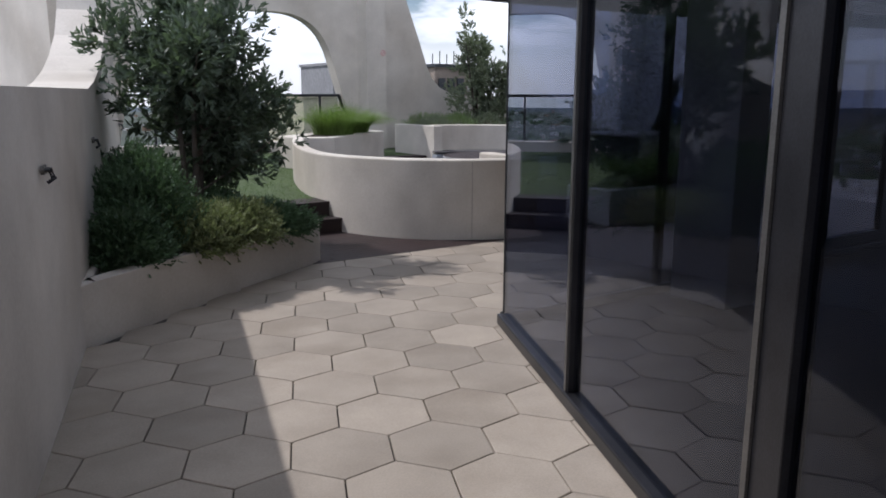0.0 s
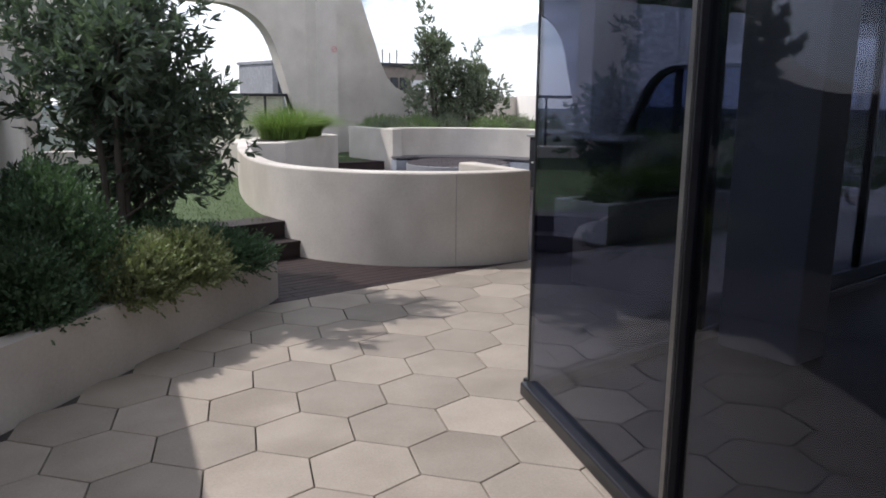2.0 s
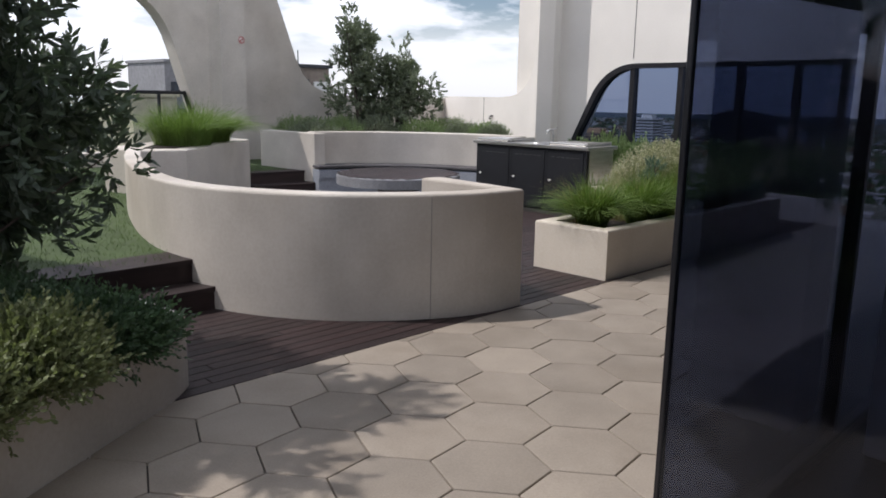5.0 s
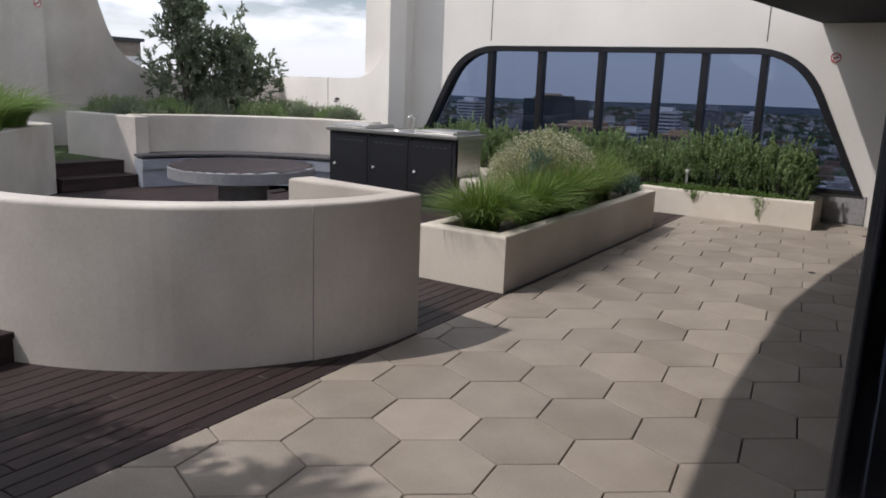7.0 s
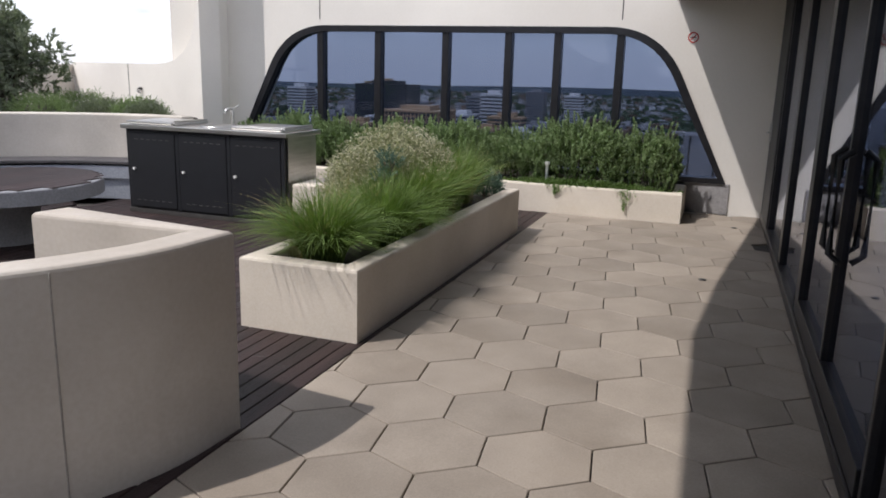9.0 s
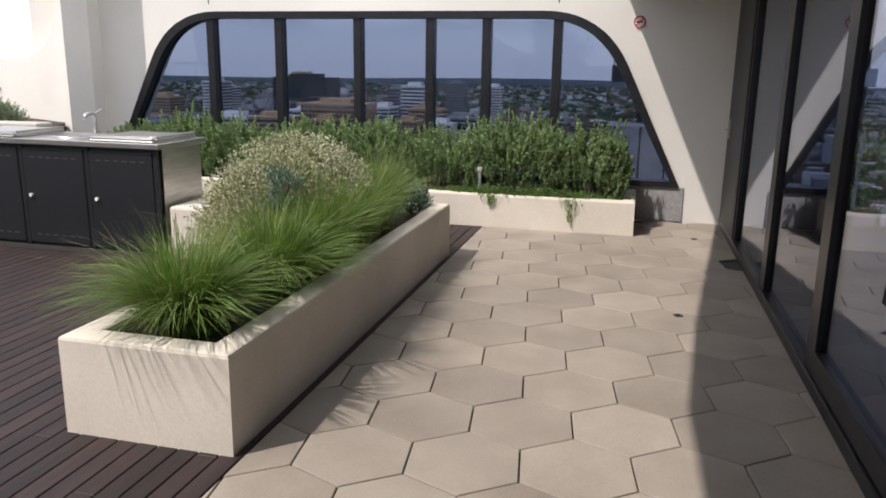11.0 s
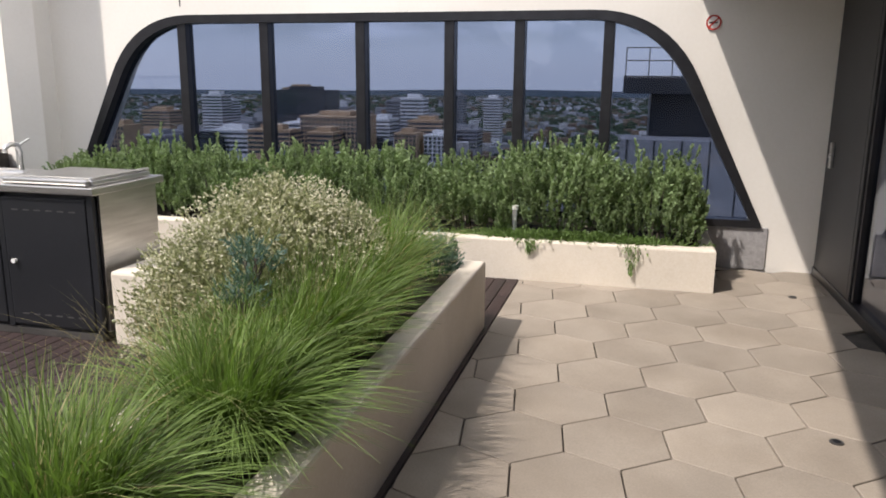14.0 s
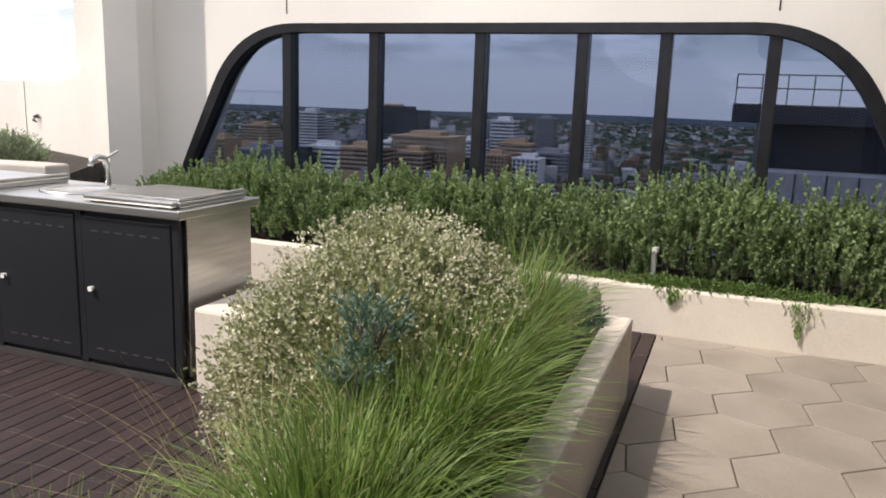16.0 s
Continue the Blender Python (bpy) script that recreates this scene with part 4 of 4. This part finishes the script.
part("panel_joint", bm, joint_mat, wall_parapet)


def no_smoking(m):
    th = tagged(new("no_smoking_sign"), "round red and white no-smoking sign on concrete", "sign", "no-smoking signs")
    th.matrix_basis = m
    def flatdisc(r, y0, y1, n=28):
        return rod((0, y0, 0), (0, y1, 0), r, n)
    part("plate", flatdisc(0.062, 0.0, -0.004), white_paint, th)
    bm = sheet_with_holes([(0.060 * math.cos(a), 0.060 * math.sin(a)) for a in (2 * math.pi * k / 28 for k in range(28))], [[(0.047 * math.cos(a), 0.047 * math.sin(a)) for a in (2 * math.pi * k / 28 for k in range(28))]], 0.003)
    bmesh.ops.translate(bm, verts=bm.verts[:], vec=(0, -0.0075, 0))
    part("red_ring", bm, red_paint, th)
    part("cigarette", box((-0.035, -0.006, -0.006), (0.03, -0.004, 0.006)), black_paint, th)
    part("red_bar", box((-0.052, -0.0085, -0.006), (0.052, -0.006, 0.006), 0, Matrix.Rotation(radians(-45), 4, "Y")), red_paint, th)
    return th


no_smoking(pose(WALL_X - 0.004, -0.085, 2.01, 0, 0, -90))
no_smoking(pose(3.02, NORTH_Y - 0.224, 2.46, 0, 0, 0))
post = tagged(new("garden_light"), "short white bollard light in the low planter", "garden light")
part("post", rod((6.30, 1.37, 0.29), (6.30, 1.37, 0.53), 0.018, 12), white_paint, post)
part("cap", rod((6.30, 1.37, 0.53), (6.30, 1.37, 0.565), 0.030, 12), white_paint, post)
for x, y in ((6.17, -0.73), (3.72, -0.49)):
    d = tagged(new("floor_drain"), "small dark brass marker set in the paving", "floor fitting", "floor fittings")
    part("ring", rod((x, y, -0.005), (x, y, 0.006), 0.030, 16), bead_metal, d)
    part("centre", rod((x, y, 0.005), (x, y, 0.009), 0.016, 12), black_metal, d)

# balustrade in the north arch
bal = tagged(new("balustrade"), "black metal balustrade with glass panels in the arched opening", "balustrade")
part("top_rail", box((-2.4, NORTH_Y + 0.1, 1.50), (2.10, NORTH_Y + 0.16, 1.56), 0.005), black_metal, bal)
for x in (-1.9, -0.75, 0.4, 1.62):
    part("post", box((x - 0.025, NORTH_Y + 0.11, 0.55), (x + 0.025, NORTH_Y + 0.15, 1.50), 0.003), black_metal, bal)
part("end_post", tube([(2.08, NORTH_Y + 0.13, 1.53), (2.38, NORTH_Y + 0.13, 0.6)], 0.035, 8), black_metal, bal)
for a, b in ((-1.85, -0.8), (-0.7, 0.35), (0.45, 1.57), (1.67, 2.05)):
    pn = part("glass_panel", box((a, NORTH_Y + 0.125, 0.6), (b, NORTH_Y + 0.135, 1.49)), clear_glass, bal)
    pn.visible_shadow = False

# ---- beyond the terrace ----
city_ground = material("suburb_ground", (0.036, 0.047, 0.034), rough=1.0, scale=0.012, amount=0.45, fine=0.05, bump=0.0)
ground = prism([(4700 * math.cos(2 * math.pi * k / 64), 4700 * math.sin(2 * math.pi * k / 64)) for k in range(64)], -96, -95)
tagged(mesh_object("ground", ground, city_ground), "wooded suburbs far below the terrace", "ground", kind="structure")
# Far ridge ring; its blue base colour carries the distance haze.
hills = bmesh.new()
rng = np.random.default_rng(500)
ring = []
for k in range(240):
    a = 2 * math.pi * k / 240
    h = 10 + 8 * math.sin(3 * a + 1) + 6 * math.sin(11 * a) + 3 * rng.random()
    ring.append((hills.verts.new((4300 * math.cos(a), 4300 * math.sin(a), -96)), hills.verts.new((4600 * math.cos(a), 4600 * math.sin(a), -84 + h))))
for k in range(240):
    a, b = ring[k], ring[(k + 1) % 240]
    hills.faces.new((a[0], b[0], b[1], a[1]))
tagged(mesh_object("backdrop_hills", hills, material("hazy_far_hills", (0.050, 0.070, 0.085), rough=1.0, scale=0.01, amount=0.2, fine=0.05, bump=0)), "low hills on the horizon, blue distance haze in their colour", "hills", kind="structure")
tower_white = material("white_tower_wall", (0.68, 0.67, 0.65), rough=0.8, scale=0.2, amount=0.08, fine=2, bump=0)
tower_tan = material("tan_tower_wall", (0.44, 0.30, 0.18), rough=0.8, scale=0.2, amount=0.12, fine=2, bump=0)
tower_grey = material("grey_tower_wall", (0.26, 0.26, 0.27), rough=0.8, scale=0.2, amount=0.12, fine=2, bump=0)
tower_dark = material("dark_tower_wall", (0.025, 0.028, 0.034), rough=0.4, scale=0.2, amount=0.2, fine=2, bump=0)
tower_glass = material("far_window_band", (0.05, 0.06, 0.075), rough=0.25, scale=0.3, amount=0.3, fine=2, bump=0)


def tower(x, y, wx, wy, top, wall, label, floors, bays, mode="band", foot=-95):
    """A far block with its storeys: window bands or single windows on the side that faces the terrace, and a plant room."""
    th = tagged(new("office_building"), label, "building", "far buildings")
    th.location = (x, y, 0)
    part("wall", box((0, -wy / 2, foot), (wx, wy / 2, top)), wall, th)
    part("roof", box((-0.4, -wy / 2 - 0.4, top), (wx + 0.4, wy / 2 + 0.4, top + 1.2)), wall, th)
    part("plant_room", box((wx * 0.25, -wy * 0.28, top + 1.2), (wx * 0.75, wy * 0.25, top + 5)), wall, th)
    fh = 3.6
    for k in range(floors):
        z = top - 2.9 - k * fh
        if mode == "band":
            part("window", box((-0.25, -wy / 2 + 0.6, z), (0.1, wy / 2 - 0.6, z + 1.7)), tower_glass, th)
            part("window", box((0.6, -wy / 2 - 0.25, z), (wx - 0.6, -wy / 2 + 0.1, z + 1.7)), tower_glass, th)
        else:
            bw = wy / bays
            for j in range(bays):
                y0 = -wy / 2 + j * bw
                part("window", box((-0.3, y0 + bw * 0.18, z), (0.1, y0 + bw * 0.82, z + 2.4)), tower_glass, th)
    return th


tower(600, 252, 45, 52, -31, tower_tan, "broad tan office block with a grid of windows", 8, 15, "grid")
tower(760, 228, 22, 24, -19, tower_white, "tall white tower with dark window bands", 14, 8)
tower(780, 362, 40, 62, -13, tower_dark, "black glass office block in the city", 10, 8)
tower(820, 492, 22, 26, -20, tower_white, "stepped pale apartment tower in the city", 12, 8)
tower(900, 420, 26, 40, -12, tower_tan, "tan apartment tower behind the black block", 10, 8)
tower(840, 270, 20, 24, -24, tower_grey, "grey office tower among lower blocks", 11, 8)
tower(1100, 265, 24, 26, -22, tower_grey, "slim grey tower near the horizon", 16, 8)
tower(640, 198, 22, 20, -46, tower_tan, "orange-tan brick building among low blocks", 8, 6, "grid")
tower(650, 172, 25, 24, -48, tower_white, "low white framed building in the city", 7, 6, "grid")
tower(520, 365, 22, 22, -44, tower_grey, "grey slab building in the suburbs", 9, 6, "grid")
tower(1000, 190, 20, 22, -24, tower_white, "pale tower among the suburbs", 14, 8)
tower(560, 430, 26, 20, -40, tower_tan, "tan balcony block in the suburbs", 8, 6, "grid")
tower(700, 320, 30, 44, -43, tower_white, "long white low building in the city", 5, 10)
tower(950, 560, 30, 34, -30, tower_white, "white apartment block in the suburbs", 10, 8)

# mid-rise blocks about them
rng = np.random.default_rng(590)
KINDS = ((tower_grey, "plain grey mid-rise office block in the city"), (tower_dark, "dark glass mid-rise block in the city"), (tower_tan, "tan brick mid-rise block in the city"), (tower_white, "pale mid-rise apartment block in the city"))
for k in range(16):
    a, d = radians(12.5 + 1.45 * k + rng.random()), 620 + 560 * rng.random()
    wall, label = KINDS[(0, 1, 2, 0, 3, 1, 0, 2)[k % 8]]
    tower(d * math.cos(a), d * math.sin(a), 18 + 14 * rng.random(), 16 + 22 * rng.random(), -58 + 24 * rng.random(), wall, label, 5, 6)

# the rest of the suburbs, too many to count
rng = np.random.default_rng(600)
verts, faces = {0: [], 1: [], 2: []}, {0: [], 1: [], 2: []}
for k in range(7600):
    d = 420 + 3700 * rng.random() ** 0.85
    a = rng.normal(0.30, 0.42) if k < 6200 else rng.random() * 6.28
    x, y = d * math.cos(a), d * math.sin(a)
    near = math.exp(-((a - 0.38) / 0.22) ** 2) * (d < 1500)
    h = 4 + 9 * rng.random() ** 2 + near * 46 * rng.random() ** 2.5
    w, l = 7 + 13 * rng.random(), 7 + 16 * rng.random()
    c = int(rng.integers(0, 3))
    b = len(verts[c])
    t = rng.random() * 0.5
    for z in (-95, -95 + h):
        for sx, sy in ((-1, -1), (1, -1), (1, 1), (-1, 1)):
            px, py = sx * w / 2, sy * l / 2
            verts[c].append((x + px * math.cos(t) - py * math.sin(t), y + px * math.sin(t) + py * math.cos(t), z))
    faces[c] += [(b, b + 1, b + 5, b + 4), (b + 1, b + 2, b + 6, b + 5), (b + 2, b + 3, b + 7, b + 6), (b + 3, b, b + 4, b + 7), (b + 4, b + 5, b + 6, b + 7)]
for c, (m, nm) in enumerate(((material("pale_house_wall", (0.42, 0.41, 0.40), rough=0.9, scale=0.05, amount=0.2, fine=2, bump=0, island=True), "pale suburban houses and low blocks in the distance"), (material("tan_house_wall", (0.17, 0.115, 0.08), rough=0.9, scale=0.05, amount=0.2, fine=2, bump=0, island=True), "tan suburban houses and low blocks in the distance"), (tower_grey, "grey suburban houses and low blocks in the distance"))):
    tagged(mesh_from("suburb_houses", verts[c], faces[c], m), nm, "houses", kind="stuff")
# woods between them
verts, faces = [], []
tv = np.array([(1, 0, 0), (0.5, 0.87, 0), (-0.5, 0.87, 0), (-1, 0, 0), (-0.5, -0.87, 0), (0.5, -0.87, 0), (0.5, 0.2, 0.8), (-0.4, 0.45, 0.9), (-0.2, -0.55, 0.75)])
tf = [(0, 1, 6), (1, 2, 7, 6), (2, 3, 7), (3, 4, 8, 7), (4, 5, 8), (5, 0, 6, 8), (6, 7, 8)]
for k in range(9000):
    d = 380 + 3900 * rng.random() ** 0.9
    a = rng.normal(0.22, 0.40) if k < 7000 else rng.random() * 6.28
    s = np.array((6 + 10 * rng.random(), 6 + 10 * rng.random(), 5 + 9 * rng.random()))
    b = len(verts)
    verts += (tv * s * (0.8 + 0.4 * rng.random((9, 1))) + (d * math.cos(a), d * math.sin(a), -95)).tolist()
    faces += [tuple(i + b for i in q) for q in tf]
tagged(mesh_from("far_woods", verts, faces, material("far_tree_crowns", (0.035, 0.055, 0.030), rough=1.0, scale=0.05, amount=0.3, fine=0.4, bump=0, island=True)), "dark trees between the far houses", "trees", kind="stuff")

# neighbouring roof seen through the window's end
nb = tagged(new("neighbour_building"), "dark neighbouring plant room with a railed roof platform", "building")
part("wall", box((36, -9, -95), (48, 0.05, 1.05)), tower_dark, nb)
part("platform", box((34.6, -9.5, 1.0), (48.5, 1.25, 1.75)), tower_dark, nb)
part("light_wall", box((33.2, -9, -95), (35.9, 1.2, -0.85)), tower_grey, nb, "grey panelled lower wall")
for k in range(7):
    part("panel_joint", box((33.18, 0.9 - k * 1.1, -6), (33.21, 0.96 - k * 1.1, -0.85)), tower_dark, nb)
for k in range(9):
    part("rail_post", box((34.65, 1.15 - k * 0.95, 1.75), (34.70, 1.20 - k * 0.95, 2.9)), black_metal, nb)
for z in (2.35, 2.88):
    part("rail", box((34.65, -8, z), (34.70, 1.2, z + 0.05)), black_metal, nb)
# blocks beyond the north wall
tower_brown = material("brown_tower_wall", (0.25, 0.205, 0.17), rough=0.8, scale=0.2, amount=0.12, fine=2, bump=0)
ob = tagged(new("apartment_building"), "brown high-rise top beyond the swept parapet", "building")
part("wall", box((48.3, 80, -95), (55.9, 92, 4.9)), tower_brown, ob)
part("roof", box((48.0, 79.6, 4.9), (56.2, 92.4, 5.3)), tower_dark, ob)
part("sign_panel", box((53.4, 79.7, 1.9), (55.6, 79.95, 3.2)), tower_white, ob)
for k in range(3):
    part("window", box((48.8 + k * 1.45, 79.75, 0.9), (49.8 + k * 1.45, 80.1, 3.5)), tower_dark, ob)
for k in range(4):
    part("mast", rod((48.6 + k * 1.1, 81, 5.3), (48.6 + k * 1.1, 81, 6.6 + 0.4 * (k % 2)), 0.07, 6), tower_dark, ob)
ob = tagged(new("apartment_building"), "plain grey high-rise slab beyond the arched opening", "building")
part("wall", box((43.2, 100, -95), (53, 112, 5.6)), tower_grey, ob)
part("roof", box((43.0, 99.7, 5.6), (53.2, 112.3, 6.0)), tower_grey, ob)
for k in range(5):
    part("window", box((44.0, 99.75, -13.0 + k * 3.6), (52.4, 100.1, -11.4 + k * 3.6)), tower_glass, ob)
ob = tagged(new("apartment_building"), "low pale cream rooftop block beyond the balustrade", "building")
cream_wall = material("cream_tower_wall", (0.52, 0.47, 0.33), rough=0.8, scale=0.2, amount=0.1, fine=2, bump=0)
part("wall", box((21.8, 60, -95), (25.6, 70, 1.15)), cream_wall, ob)
part("roof", box((21.6, 59.8, 1.15), (25.8, 70.2, 1.4)), cream_wall, ob)

# ---- boards and pavers ----
PW = 0.094
rng = np.random.default_rng(700)
deck = tagged(new("deck"), "dark red-brown stained timber deck boards", "deck", kind="structure")


def board_mesh(length):
    bm = box((0, -PW / 2 + 0.003, -0.03), (length, PW / 2 - 0.003, 0.0))
    es = [e for e in bm.edges if all(v.co.z > -0.001 for v in e.verts)]
    bmesh.ops.bevel(bm, geom=es, offset=0.003, segments=1, affect="EDGES")
    me = bpy.data.meshes.new("plank")
    bm.to_mesh(me)
    bm.free()
    me.materials.append(plank_mat)
    return me


lengths = {l: board_mesh(l) for l in (0.6, 1.2, 1.8, 2.4)}
y = DECK_Y + PW / 2 + 0.004
while y < 7.9:
    x = -3.7 + 0.0 - 1.1 * rng.random()
    end = 6.1 if y < 6.0 else 3.6
    while x < end:
        l = (1.2, 1.8, 2.4)[int(rng.integers(0, 3))]
        l = l if x + l < end + 0.6 else 0.6
        if not (y > 2.9 and x + l < -1.2) and not (y > 5.5 and x + l < 0.2):
            o = new("plank", lengths[l])
            o.parent = deck
            o.location = (x, y, 0.001 * rng.random() - 0.001)
        x += l + 0.003
    y += PW

POLY = [(-8.4, -8.6), (-4.9, -8.6), (G0.x, G0.y), (7.05, -1.06), (7.05, DECK_Y), (-2.5, DECK_Y), (-4.8, -0.3), (-6.6, -7.8)]


def hexagon_bmesh(cx, cy):
    bm = bmesh.new()
    g = 0.0035
    loops = []
    for shrink, z in ((g, -0.02), (g, -0.003), (g + 0.003, 0.0)):
        k = (S - shrink / R3) / S
        loops.append([bm.verts.new((lattice(k * math.sin(radians(60 * j + 90)), k * math.cos(radians(60 * j + 90)) / R3)[0] + cx,
                                    lattice(k * math.sin(radians(60 * j + 90)), k * math.cos(radians(60 * j + 90)) / R3)[1] + cy, z)) for j in range(6)])
    for a, b in zip(loops, loops[1:]):
        for j in range(6):
            bm.faces.new((a[j], a[(j + 1) % 6], b[(j + 1) % 6], b[j]))
    bm.faces.new(loops[-1])
    bmesh.ops.recalc_face_normals(bm, faces=bm.faces[:])
    return bm


whole = bpy.data.meshes.new("paver")
bm = hexagon_bmesh(0, 0)
bm.to_mesh(whole)
bm.free()
whole.materials.append(paver_mat)
for k in range(-40, 20):
    for j in range(-40, 60):
        u, v = 1.5 * k, 1 + 2 * j + k
        cx, cy = lattice(u, v)
        if not (-8.2 < cx < 7.3 and -6.55 < cy < DECK_Y + 0.25):
            continue
        if not inside(POLY, np.array([(cx, cy)]))[0] and min(abs(cy - DECK_Y), 9) > 0.27 and not (cx < -4.5 and cy < 0) :
            # keep those that only reach in from the glass side
            if not (FACADE_Y - 0.3 < cy < FACADE_Y or (-5.6 < cx < -1.8 and inside(POLY, np.array([(cx - 0.3, cy + 0.1)]))[0])):
                continue
        if cx < -5.9 + 0.243 * (cy + 4.9) - 0.22:
            continue
        z = 0.0015 * rng.random() - 0.0015
        if cy > DECK_Y - 0.27:
            bm = hexagon_bmesh(cx, cy)
            bmesh.ops.bisect_plane(bm, geom=bm.verts[:] + bm.edges[:] + bm.faces[:], plane_co=(0, DECK_Y - 0.003, 0), plane_no=(0, 1, 0), clear_outer=True)
            if not bm.faces:
                bm.free()
                continue
            me = bpy.data.meshes.new("paver")
            bmesh.ops.translate(bm, verts=bm.verts[:], vec=(-cx, -cy, 0))
            bm.to_mesh(me)
            bm.free()
            me.materials.append(paver_mat)
        else:
            me = whole
        o = new("paver", me)
        o.parent = floor
        o.location = (cx, cy, z)
